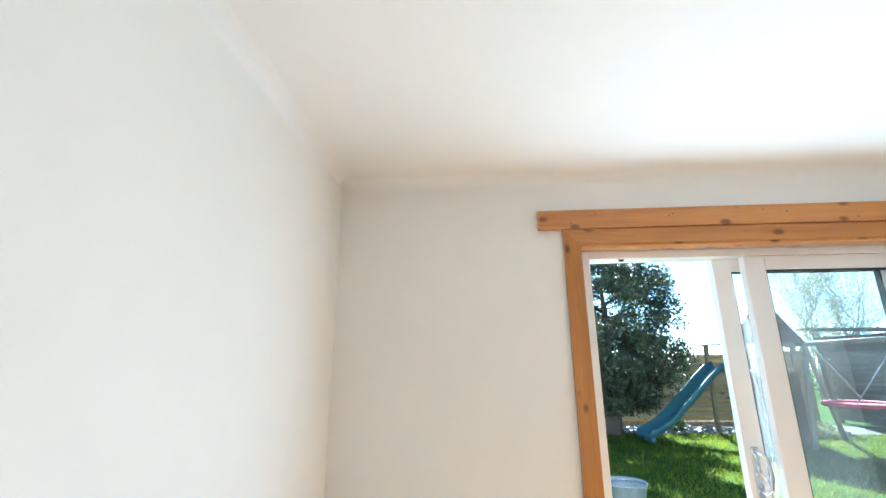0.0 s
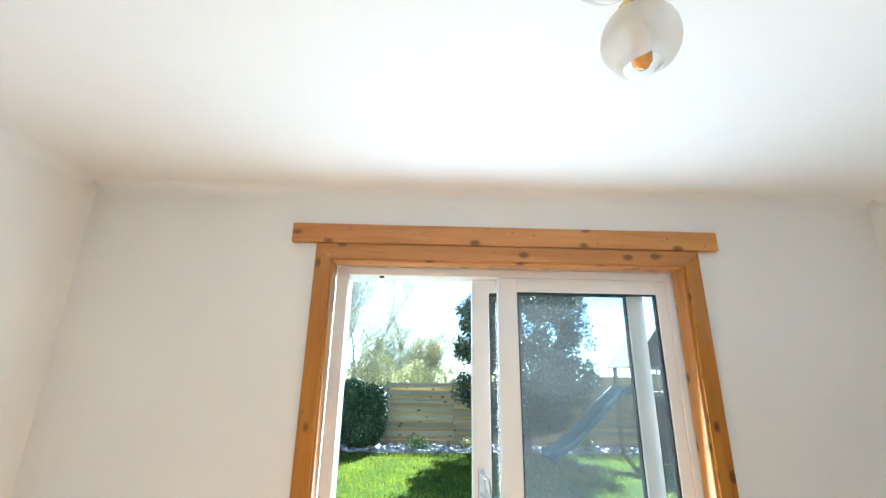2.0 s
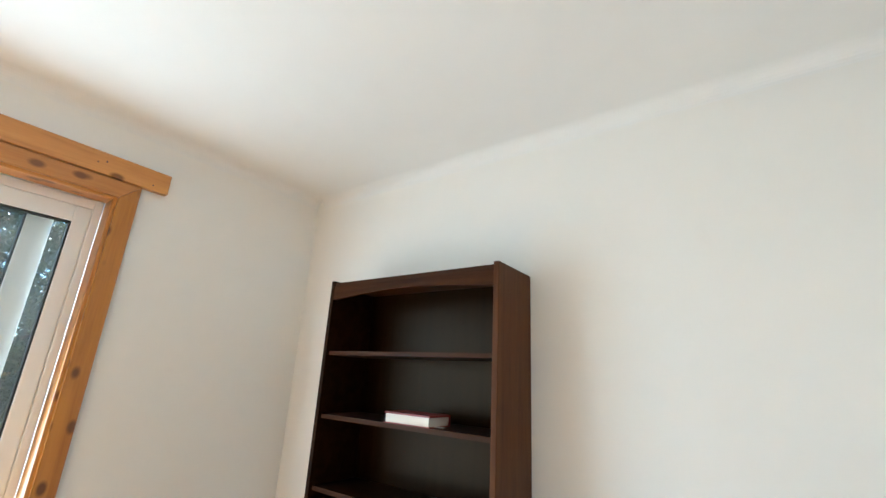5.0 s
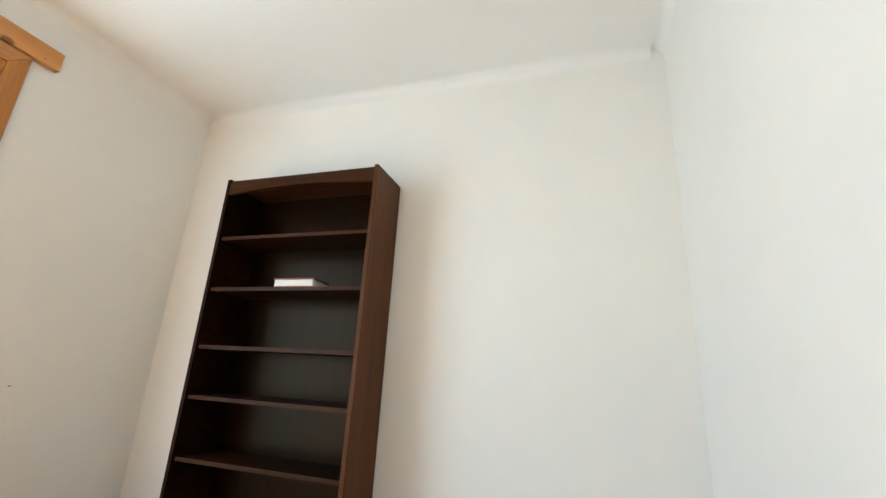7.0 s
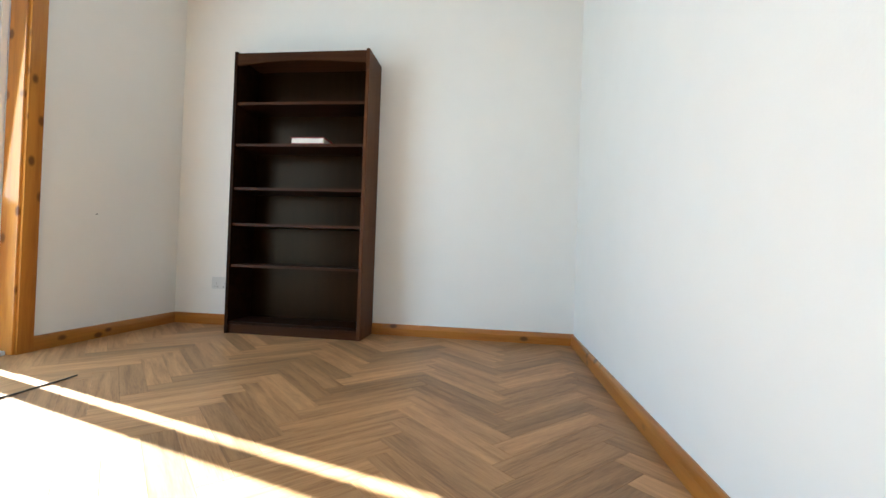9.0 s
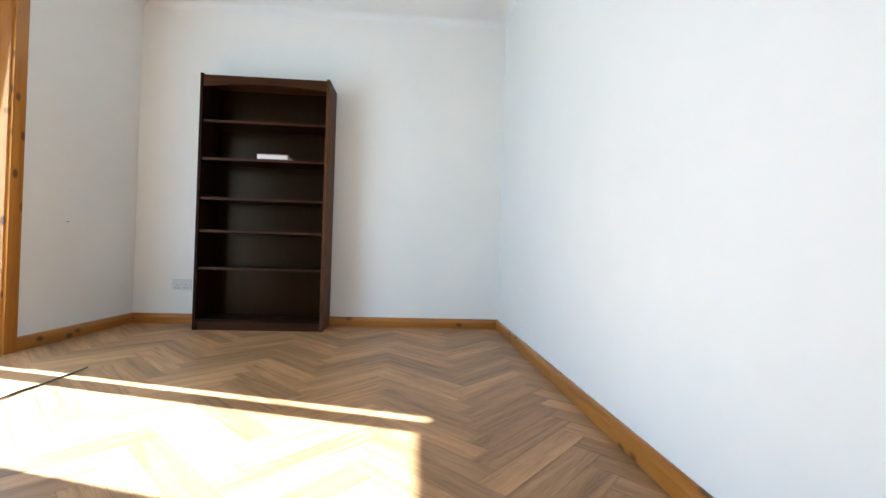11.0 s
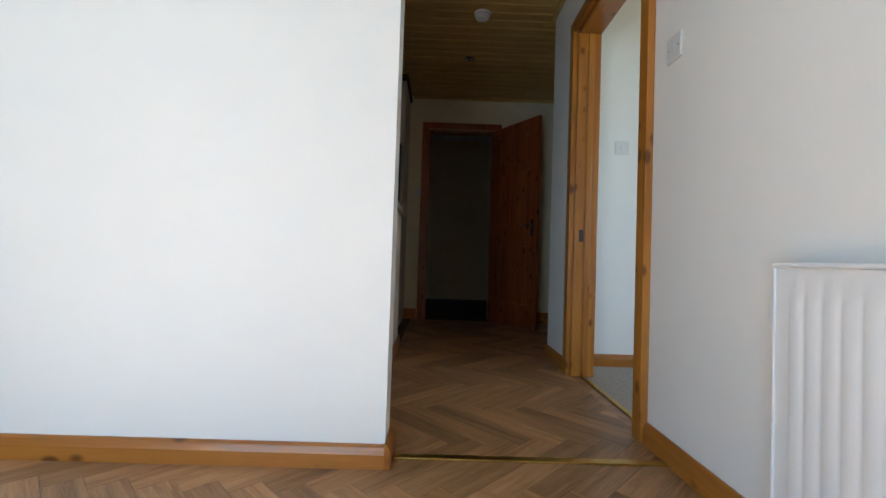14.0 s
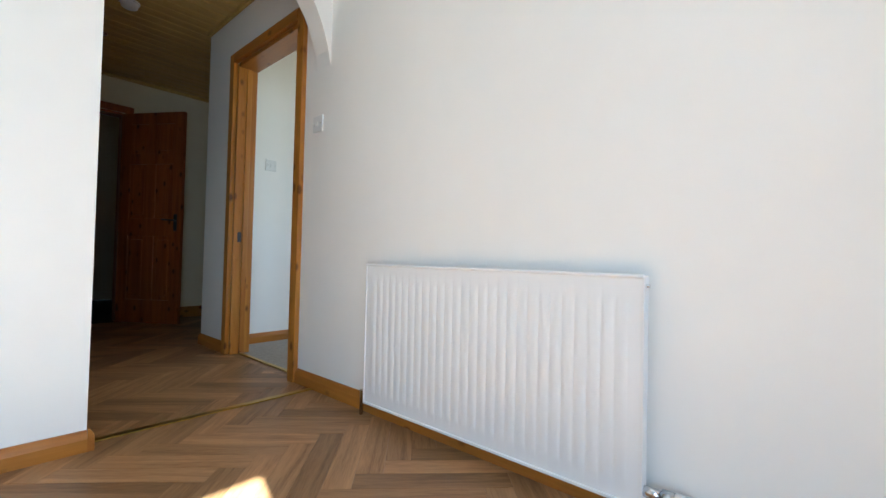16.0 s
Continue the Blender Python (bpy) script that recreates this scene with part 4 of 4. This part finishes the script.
tagged(new("slate_chips", raw("slate_chips", verts, faces, stone_mat)), "pale slate chips strewn over the border", "gravel", kind="stuff")
thing("bed_edging", boxes((-9, 5.7, 10.60, 10.63, GZ, GZ + 0.13), bevel=0.006), post_mat, "low timber gravel board at the fence foot", "edging")

# horizontal-board fences; front boards coloured as shaded, rear boards as sunlit
fence = thing("fence", None, None, "pale timber fence of staggered horizontal boards, sun and shade in their tones", "fence")
front_mesh = to_mesh("front_board", boxes((-0.93, 0.93, -0.011, 0.011, -0.062, 0.062), bevel=0.004), fence_shaded)
pale_mesh = to_mesh("fence_board", boxes((-0.93, 0.93, -0.011, 0.011, -0.062, 0.062), bevel=0.004), fence_lit)
post_mesh = to_mesh("fence_post", boxes((-0.05, 0.05, -0.05, 0.05, 0, 1.75), bevel=0.008), post_mat)


def fence_line(parent, x0, n, y, top0, slope, front_data, rear_data, pmesh):
    for i in range(n + 1):
        p = new("post", pmesh)
        p.parent = parent
        x = x0 + 1.86 * i
        p.location = (x, y, min(GZ, top0 + slope * (x - x0) - 1.70))
    for i in range(n):
        xc = x0 + 1.86 * (i + 0.5)
        top = top0 + slope * (xc - x0)
        r = 0
        z = top - 0.085
        while z > GZ + 0.05:
            o = new("board", front_data if r % 2 == 0 else rear_data)
            o.parent = parent
            o.location = (xc, y + (-0.062 if r % 2 == 0 else 0.062), z)
            z -= 0.106
            r += 1


fence_line(fence, -12.8, 10, 10.75, 1.03, 0.045, front_mesh, pale_mesh, post_mesh)
# Side fence stands against the sun; its shade is in the board colour.
side_fence = thing("fence", None, None, "timber fence beside the garden, its shade in the dark tone", "fence")
grey_mesh = to_mesh("grey_board", boxes((-0.93, 0.93, -0.011, 0.011, -0.075, 0.075), bevel=0.004), fence_grey)
side_fence.matrix_world = pose(6.9, 11.4, 0, 0, 0, -72)
fence_line(side_fence, 0.0, 6, 0.0, 1.75, 0.03, grey_mesh, grey_mesh, post_mesh)


def leaf_cloud(n, centre, radii, size, inner=0.55, squash=2.0, lumps=9, seed=1, flat=0.0):
    """Many small leaf triangles and quads round a lumpy, gapped volume."""
    r = np.random.default_rng(seed)
    c, rad = np.array(centre), np.array(radii)
    d = r.normal(size=(n, 3))
    d /= (np.abs(d) ** squash).sum(1, keepdims=True) ** (1 / squash)
    lump = r.normal(size=(lumps, 3))
    lump /= np.linalg.norm(lump, axis=1, keepdims=True)
    dn = d / np.linalg.norm(d, axis=1, keepdims=True)
    k = (np.maximum(0, dn @ lump.T) ** 6 * r.uniform(-0.28, 0.22, lumps)).sum(1)
    rr = (inner + (1 - inner) * r.random(n) ** 0.45) * (1 + k + flat * r.normal(size=n) * 0.06)
    p = c + d * rad * rr[:, None]
    u = r.normal(size=(n, 3))
    u /= np.linalg.norm(u, axis=1, keepdims=True)
    w = np.cross(u, r.normal(size=(n, 3)))
    w /= np.linalg.norm(w, axis=1, keepdims=True)
    s = size * r.uniform(0.6, 1.4, n)[:, None]
    v = np.stack([p - u * s, p + w * s * 0.45, p + u * s, p - w * s * 0.45], 1).reshape(-1, 3)
    f = np.arange(n * 4).reshape(n, 4)
    return v, f


def branches(bm, base, direction, length, radius, depth, spread, seed, up=0.2):
    """Tapered limbs that fork."""
    r = random.Random(seed)
    tips = []

    def grow(p, d, ln, rad, lv):
        pts = [p]
        q, dd = p.copy(), d.copy()
        for k in range(3):
            dd = (dd + Vector((r.uniform(-1, 1), r.uniform(-1, 1), r.uniform(-0.3, 1))) * 0.13 + Vector((0, 0, up * 0.3))).normalized()
            q = q + dd * ln / 3
            pts.append(q.copy())
        tube(bm, pts, [rad, rad * 0.85, rad * 0.7, rad * 0.5], (8, 6, 5, 4, 3, 3)[lv], cap=False)
        tips.append(q.copy())
        if lv < depth:
            for k in range(r.choice((3, 3, 4))):
                s = pts[r.choice((1, 2, 3, 3))]
                nd = (dd + Vector((r.uniform(-1, 1), r.uniform(-1, 1), r.uniform(-0.4, 0.7))) * spread).normalized()
                grow(s.copy(), nd, ln * r.uniform(0.6, 0.85), rad * 0.52, lv + 1)

    grow(Vector(base), Vector(direction).normalized(), length, radius, 0)
    return tips


# dark evergreen tree on the lawn's edge
TX, TY = 0.02, 9.25
tree = thing("evergreen_tree", None, None, "dark evergreen tree with a bare trunk beside the slide", "tree", at=(0, 0, 0))
bm = bmesh.new()
tube(bm, [(TX, TY, GZ - 0.1), (TX, TY, GZ + 0.1), (TX + 0.02, TY, 0.5), (TX - 0.03, TY, 1.4), (TX + 0.05, TY, 2.6), (TX, TY, 3.6)], [0.26, 0.19, 0.16, 0.14, 0.09, 0.03], 12)
for k in range(16):
    a, z = k * 2.399, 0.75 + 0.17 * k
    ln = 1.45 - 0.06 * abs(k - 6)
    tube(bm, [(TX, TY, z), (TX + 0.5 * ln * math.cos(a), TY + 0.5 * ln * math.sin(a), z + 0.25), (TX + ln * math.cos(a), TY + ln * math.sin(a), z + 0.42)], [0.05, 0.035, 0.012], 6)
part("trunk", bm, bark, tree, "brown bark trunk and limbs")
vs, fs, base = [], [], 0
rt = np.random.default_rng(11)
for k in range(230):
    a, z = rt.uniform(0, 6.283), rt.uniform(0.5, 3.95)
    env = 1.80 * math.sqrt(max(0.05, 1 - ((z - 2.2) / 2.25) ** 2)) * (1.0 if z > 1.0 else 0.75)
    d = env * rt.uniform(0.3, 1.0) ** 0.6
    q = rt.uniform(0.6, 1.15)
    v, f = leaf_cloud(290, (TX + d * math.cos(a), TY + d * math.sin(a), z), (0.38 * q, 0.38 * q, 0.31 * q), 0.044, 0.1, seed=100 + k, lumps=5)
    vs.append(v)
    fs.append(f + base)
    base += len(v)
ob = new("crown", raw("crown", np.concatenate(vs).tolist(), np.concatenate(fs).tolist(), conifer_leaf))
ob.parent = tree

# clipped bush
bush = thing("clipped_bush", None, None, "clipped dark green rounded bush before the fence", "bush")
bm = bmesh.new()
tube(bm, [(-4.05, 9.7, GZ - 0.1), (-4.05, 9.7, 0.5)], [0.09, 0.06], 8)
part("trunk", bm, bark, bush)
v, f = leaf_cloud(16000, (-4.04, 9.7, 0.80), (0.61, 0.61, 0.80), 0.034, 0.8, squash=3.4, lumps=14, seed=5, flat=0.6)
ob = new("crown", raw("crown", v.tolist(), f.tolist(), box_leaf))
ob.parent = bush

# bare spring trees beyond the fence
for k, (x, y, h, depth) in enumerate(((-9.4, 13.6, 2.5, 5), (-7.6, 13.0, 2.3, 5), (-5.9, 14.0, 2.0, 5), (-11.5, 15.0, 2.6, 5), (-4.2, 14.6, 1.6, 5), (-2.4, 15.5, 1.35, 4), (9.5, 14.5, 1.9, 5))):
    t = thing("spring_tree", None, None, "bare twiggy tree with yellow-green spring buds", "tree", group="trees behind the fence")
    bm = bmesh.new()
    tips = []
    for j in range(3):
        tips += branches(bm, (x + 0.25 * (j - 1), y, GZ - 0.1), (0.28 * (j - 1), 0.05 * j, 1), h * (0.85 + 0.1 * j), 0.08, depth, 0.75, 31 * k + j)
    part("trunk", bm, twig_mat, t, "grey-brown forking limbs and twigs")
    P = np.array([tuple(q) for q in tips])
    r = np.random.default_rng(k + 50)
    n = 4500
    a = P[r.integers(0, len(P), n)] + r.normal(size=(n, 3)) * 0.10
    d = r.normal(size=(n, 3)) * (0.20, 0.20, 0.16) + (0, 0, 0.14)
    w = np.cross(d, r.normal(size=(n, 3)))
    w *= 0.006 / np.linalg.norm(w, axis=1, keepdims=True)
    ob = new("twig_spray", raw("twig_spray", np.stack([a - w, a + w, a + d], 1).reshape(-1, 3).tolist(), np.arange(n * 3).reshape(-1, 3).tolist(), twig_mat))
    ob.parent = t
    P = P[r.integers(0, len(P), 18000)] + r.normal(size=(18000, 3)) * 0.30
    u = r.normal(size=(18000, 3)) * 0.025
    w = r.normal(size=(18000, 3)) * 0.022
    v = np.stack([P, P + u, P + u + w], 1).reshape(-1, 3)
    ob = new("foliage", raw("foliage", v.tolist(), np.arange(18000 * 3).reshape(-1, 3).tolist(), bud_leaf))
    ob.parent = t
    ob["label"] = "yellow-green opening buds"

# hedge and scrub line far beyond
vs, fs, base = [], [], 0
for k in range(34):
    x = -26 + 1.6 * k
    v, f = leaf_cloud(900, (x, 22 + 1.5 * math.sin(k * 1.9), 0.8 + 0.35 * math.sin(k * 2.3)), (1.5, 1.2, 1.25 + 0.3 * math.sin(k * 3.1)), 0.10, 0.3, seed=300 + k)
    vs.append(v)
    fs.append(f + base)
    base += len(v)
tagged(new("far_hedge", raw("far_hedge", np.concatenate(vs).tolist(), np.concatenate(fs).tolist(), hedge_leaf)), "yellow-green scrub beyond the fence", "hedge", kind="stuff")


def shrub(name, label, c, rad, n, size, m, seed, stems=9):
    s = thing(name, None, None, label, "shrub")
    bm = bmesh.new()
    r = random.Random(seed)
    for k in range(stems):
        a = r.uniform(0, 6.28)
        tube(bm, [(c[0], c[1], GZ - 0.03), (c[0] + 0.5 * rad[0] * math.cos(a), c[1] + 0.5 * rad[1] * math.sin(a), c[2]),
                  (c[0] + 0.8 * rad[0] * math.cos(a), c[1] + 0.8 * rad[1] * math.sin(a), c[2] + 0.8 * rad[2])], [0.02, 0.012, 0.005], 5)
    part("stem_clump", bm, twig_mat, s)
    v, f = leaf_cloud(n, c, rad, size, 0.3, seed=seed)
    o = new("foliage", raw("foliage", v.tolist(), f.tolist(), m))
    o.parent = s
    return s


wb = shrub("blossom_shrub", "tall shrub covered in white blossom by the fence", (-6.25, 8.4, 0.55), (0.42, 0.4, 0.75), 900, 0.05, blossom, 61)
v, f = leaf_cloud(1600, (-6.3, 8.5, 0.5), (0.5, 0.45, 0.8), 0.045, 0.3, seed=62)
o = new("leaves", raw("leaves", v.tolist(), f.tolist(), hedge_leaf))
o.parent = wb
shrub("low_shrub", "low dark shrub with small leaves in the border", (-5.45, 9.5, 0.2), (0.75, 0.4, 0.42), 1900, 0.035, hedge_leaf, 63)
shrub("low_shrub", "small dark plant at the fence foot", (-6.9, 9.6, 0.15), (0.6, 0.4, 0.4), 1200, 0.04, hedge_leaf, 64)
for k, (x, top, wide) in enumerate(((-11.4, 3.3, 1.2), (-9.8, 3.4, 1.2), (-8.3, 3.2, 1.1), (-6.9, 3.3, 1.1), (-5.5, 3.0, 1.1), (-4.2, 2.7, 1.0), (-3.0, 2.4, 1.0), (-1.8, 2.25, 0.9), (-0.6, 2.1, 0.9), (0.8, 2.0, 0.9))):
    shrub("scrub_bush", "loose yellow-green spring scrub behind the fence", (x, 12.9 + 0.5 * math.sin(k * 2.1), GZ + top / 2), (wide, 0.7, top / 2), 5200, 0.03,
          bud_leaf, 90 + k, 26)
for k, (x, y) in enumerate(((-2.6, 9.7), (-1.2, 10.0), (1.6, 9.6), (4.6, 8.9), (5.2, 7.6), (5.0, 6.2))):
    shrub("border_plant", "leafy spring plant in the border", (x, y, GZ + 0.14), (0.3, 0.25, 0.2), 420, 0.035, bud_leaf if k % 2 else hedge_leaf, 70 + k, 5)

# slide
slide = thing("slide", None, None, "wavy blue-green plastic garden slide standing on the lawn", "slide")
bm = bmesh.new()
A, B = Vector((0.32, 8.2, 0)), Vector((2.45, 8.75, 0))
prof = [(0.0, -0.02), (0.08, 0.02), (0.2, 0.14), (0.34, 0.34), (0.48, 0.60), (0.62, 0.84), (0.76, 1.10), (0.9, 1.33), (1.0, 1.40)]
side = (B - A).normalized().cross(Vector((0, 0, 1)))
sec = [(-0.27, 0.12), (-0.25, 0.14), (-0.22, 0.12), (-0.19, 0.0), (0.19, 0.0), (0.22, 0.12), (0.25, 0.14), (0.27, 0.12), (0.24, -0.03), (-0.24, -0.03)]
rings = []
for s, z in prof:
    p = A.lerp(B, s)
    rings.append([bm.verts.new(p + side * a + Vector((0, 0, z + b))) for a, b in sec])
for u, w in zip(rings, rings[1:]):
    for k in range(len(sec)):
        f = bm.faces.new((u[k], u[(k + 1) % len(sec)], w[(k + 1) % len(sec)], w[k]))
        f.smooth = True
bm.faces.new(rings[0][::-1])
bm.faces.new(rings[-1])
part("chute", bm, slide_mat, slide)
part("foot", boxes((0.40, 0.48, 8.0, 8.45, GZ, 0.0)), slide_mat, slide)

# play tower
tower = thing("play_tower", None, None, "weathered timber play tower with a pitched board roof", "play tower")
X0, X1, Y0, Y1 = 2.5, 3.75, 8.15, 9.35
for x in (X0, X1):
    for y in (Y0, Y1):
        part("post", boxes((x - 0.045, x + 0.045, y - 0.045, y + 0.045, GZ - 0.02, 2.0), bevel=0.006), play_timber, tower)
part("deck", boxes((X0 - 0.05, X1 + 0.05, Y0 - 0.05, Y1 + 0.05, 1.28, 1.36), bevel=0.005), play_timber, tower)
for k in range(8):
    x = X0 + 0.045 + (X1 - X0 - 0.09) * k / 8
    part("wall_board", boxes((x + 0.004, x + (X1 - X0 - 0.09) / 8 - 0.004, Y0 - 0.07, Y0 - 0.048, GZ + 0.02, 1.27), bevel=0.003), play_dark, tower)
for k in range(7):
    x = X0 + 0.08 + (X1 - X0 - 0.16) * k / 6
    part("baluster", boxes((x - 0.025, x + 0.025, Y0 - 0.066, Y0 - 0.048, 1.36, 1.92), bevel=0.003), play_timber, tower)
part("rail", boxes((X0, X1, Y0 - 0.09, Y0 - 0.068, 1.85, 1.95), bevel=0.004), play_timber, tower)
xm = (X0 + X1) / 2
for s in (-1, 1):
    for k in range(6):
        a, b = k / 6, (k + 0.96) / 6
        e0, e1 = 0.78, 1.0
        xa, xb = xm + s * 0.78 * a, xm + s * 0.78 * b
        za, zb = 2.95 - 1.05 * a, 2.95 - 1.05 * b
        bm = bmesh.new()
        prism(bm, [(xa, za), (xb, zb), (xb + s * 0.012, zb + 0.022), (xa + s * 0.012, za + 0.022)], Y0 - 0.2, Y1 + 0.2, "y")
        part("roof_board", bm, roof_board if s < 0 else play_dark, tower)
for y in (Y0 - 0.12, Y1 + 0.10):
    for k in range(7):
        z0 = 1.93 + k * 0.14
        w0, w1 = 0.76 * (2.93 - z0) / 1.0, 0.76 * (2.93 - z0 - 0.135) / 1.0
        bm = bmesh.new()
        prism(bm, [(xm - w0, z0), (xm + w0, z0), (xm + max(w1, 0.01), z0 + 0.135), (xm - max(w1, 0.01), z0 + 0.135)], y, y + 0.02, "y")
        part("gable_board", bm, play_dark, tower)
bm = bmesh.new()
tube(bm, [(X0 + 0.55, Y0 - 0.1, 1.3), (X0 + 0.35, Y0 - 0.85, GZ - 0.03)], 0.05, 6)
part("brace", bm, play_timber, tower)

# swing frame with nest swing
swing = thing("swing_frame", None, None, "timber swing frame with round red nest swing", "swing")
bm = bmesh.new()
tube(bm, [(3.7, 8.3, 1.88), (5.3, 6.0, 1.98)], 0.055, 10)
part("beam", bm, roof_board, swing, "pale round beam")
for a, b in (((5.2, 6.15, 1.95), (4.6, 5.5, GZ - 0.03)), ((5.2, 6.15, 1.95), (5.9, 6.5, GZ - 0.03)), ((3.9, 8.0, 1.88), (3.2, 7.3, GZ - 0.03)), ((3.9, 8.0, 1.88), (4.7, 8.5, GZ - 0.03))):
    bm = bmesh.new()
    tube(bm, [a, b], 0.05, 8)
    part("leg", bm, play_timber, swing)
SC = Vector((4.05, 7.1, 0.72))
bm = bmesh.new()
ring = [SC + Vector((0.55 * math.cos(q * math.pi / 12), 0.55 * math.sin(q * math.pi / 12), 0)) for q in range(25)]
tube(bm, ring, 0.045, 8, cap=False)
part("seat_ring", bm, red_net, swing, "padded red seat ring")
bm = bmesh.new()
lathe(bm, [(0.0, -0.07), (0.3, -0.05), (0.54, -0.005), (0.54, 0.005), (0.3, -0.04), (0.0, -0.06)], SC, 24)
part("seat_net", bm, red_net, swing)
for q in range(4):
    bm = bmesh.new()
    a = radians(45 + 90 * q)
    top = Vector((3.98, 7.90, 1.85)) if q in (0, 1) else Vector((4.75, 6.79, 1.92))
    tube(bm, [SC + Vector((0.55 * math.cos(a), 0.55 * math.sin(a), 0.03)), top], 0.012, 6)
    part("rope", bm, rope_mat, swing)

# round planter on the lawn
pot = thing("planter", None, None, "round pale planter filled with gravel on the lawn", "planter", at=(-1.49, 4.0, GZ))
pot.scale = (0.84, 0.84, 0.66)
bm = bmesh.new()
lathe(bm, [(0.0, 0.0), (0.24, 0.0), (0.27, 0.03), (0.29, 0.30), (0.315, 0.335), (0.315, 0.36), (0.30, 0.36), (0.285, 0.32), (0.28, 0.30)], sides=40)
part("bowl", bm, glazed_pot, pot)
bm = bmesh.new()
lathe(bm, [(0.0, 0.335), (0.1, 0.33), (0.2, 0.31), (0.283, 0.30), (0.283, 0.285), (0.0, 0.285)], sides=40)
part("gravel", bm, gravel_mat, pot)
verts, faces = [], []
for k in range(110):
    a, q = rng.uniform(0, 6.28), 0.27 * math.sqrt(rng.random())
    x, y, s = q * math.cos(a), q * math.sin(a), rng.uniform(0.012, 0.035)
    b = len(verts)
    z = 0.322 - 0.03 * q / 0.27
    verts += [(x - s, y, z), (x, y - s, z), (x + s, y, z), (x, y + s, z), (x + 0.2 * s, y, z + s * 0.8)]
    faces += [(b, b + 1, b + 4), (b + 1, b + 2, b + 4), (b + 2, b + 3, b + 4), (b + 3, b, b + 4)]
ob = new("stones", raw("stones", verts, faces, stone_mat))
ob.parent = pot

# neighbour's low outbuilding behind the side fence
shed = thing("outbuilding", None, None, "low dark timber outbuilding behind the fence", "outbuilding")
part("wall", boxes((8.6, 13.5, 10.8, 14.0, GZ, 2.3)), play_dark, shed)
for k in range(6):
    part("roof_board", boxes((8.3, 13.8, 10.5 + 0.65 * k, 11.12 + 0.65 * k, 2.32 + 0.05 * k, 2.38 + 0.05 * k), bevel=0.01), fence_grey, shed)

# ---- herringbone planks ----
PL, PW, GAP = 0.488, 0.0885, 0.0005
plank_meshes = []
for k in range(5):
    bm = boxes((-PL / 2 + GAP, PL / 2 - GAP, -PW / 2 + GAP, PW / 2 - GAP, -0.008, 0.0))
    plank_meshes.append(to_mesh("plank", bm, plank_mat))


def herringbone(x0, x1, y0, y1, ox, oy, turn):
    """Centres and angles of the planks that reach into a rectangle."""
    c, s = math.cos(radians(turn)), math.sin(radians(turn))
    res = []
    for k in range(-90, 90):
        for j in range(-16, 16):
            bx, by = k * PW + j * (PL + PW), k * PW + j * (PW - PL)
            for u, v, a in ((bx + PL / 2, by + PW / 2, 0), (bx + PL + PW / 2, by + PW - PL / 2, 90)):
                x, y = ox + c * u - s * v, oy + s * u + c * v
                if x0 - 0.26 < x < x1 + 0.26 and y0 - 0.26 < y < y1 + 0.26:
                    res.append((x, y, a + turn))
    return res


def clipped_plank(x, y, a, x0, x1, y0, y1):
    """A plank cut to a rectangle, or None if nothing is left; whole planks share a mesh."""
    m = pose(x, y, 0, 0, 0, a)
    pts = [m @ Vector((sx * PL / 2, sy * PW / 2, 0)) for sx in (-1, 1) for sy in (-1, 1)]
    if all(x0 <= p.x <= x1 and y0 <= p.y <= y1 for p in pts):
        return "whole"
    bm = boxes((-PL / 2 + GAP, PL / 2 - GAP, -PW / 2 + GAP, PW / 2 - GAP, -0.008, 0.0))
    inv = m.inverted()
    for co, no in (((x0, 0, 0), (-1, 0, 0)), ((x1, 0, 0), (1, 0, 0)), ((0, y0, 0), (0, -1, 0)), ((0, y1, 0), (0, 1, 0))):
        bmesh.ops.bisect_plane(bm, geom=bm.verts[:] + bm.edges[:] + bm.faces[:], plane_co=inv @ Vector(co), plane_no=(inv.to_3x3() @ Vector(no)), clear_outer=True)
    if not bm.faces:
        bm.free()
        return None
    return bm


def lay(x0, x1, y0, y1, ox, oy, turn):
    for i, (x, y, a) in enumerate(herringbone(x0, x1, y0, y1, ox, oy, turn)):
        w = clipped_plank(x, y, a, x0, x1, y0, y1)
        if w is None:
            continue
        ob = new("plank", plank_meshes[i % 5] if w == "whole" else to_mesh("plank", w, plank_mat))
        ob.matrix_basis = pose(x, y, 0, 0, 0, a + (180 if i % 2 and w == "whole" else 0))
        ob.parent = floor


lay(XL, 0.0, -2.935, 0.02, -1.266, -1.73, -45)
lay(XL, PX - 0.006, -4.53, -2.937, -1.266, -1.73, -45)
lay(XL - 0.06, XL, DY0 + 0.022, DY1 - 0.022, -1.266, -1.73, -45)
lay(-5.2, PX - 0.006, HALL_Y, -4.53, -1.266, -1.73, -45)
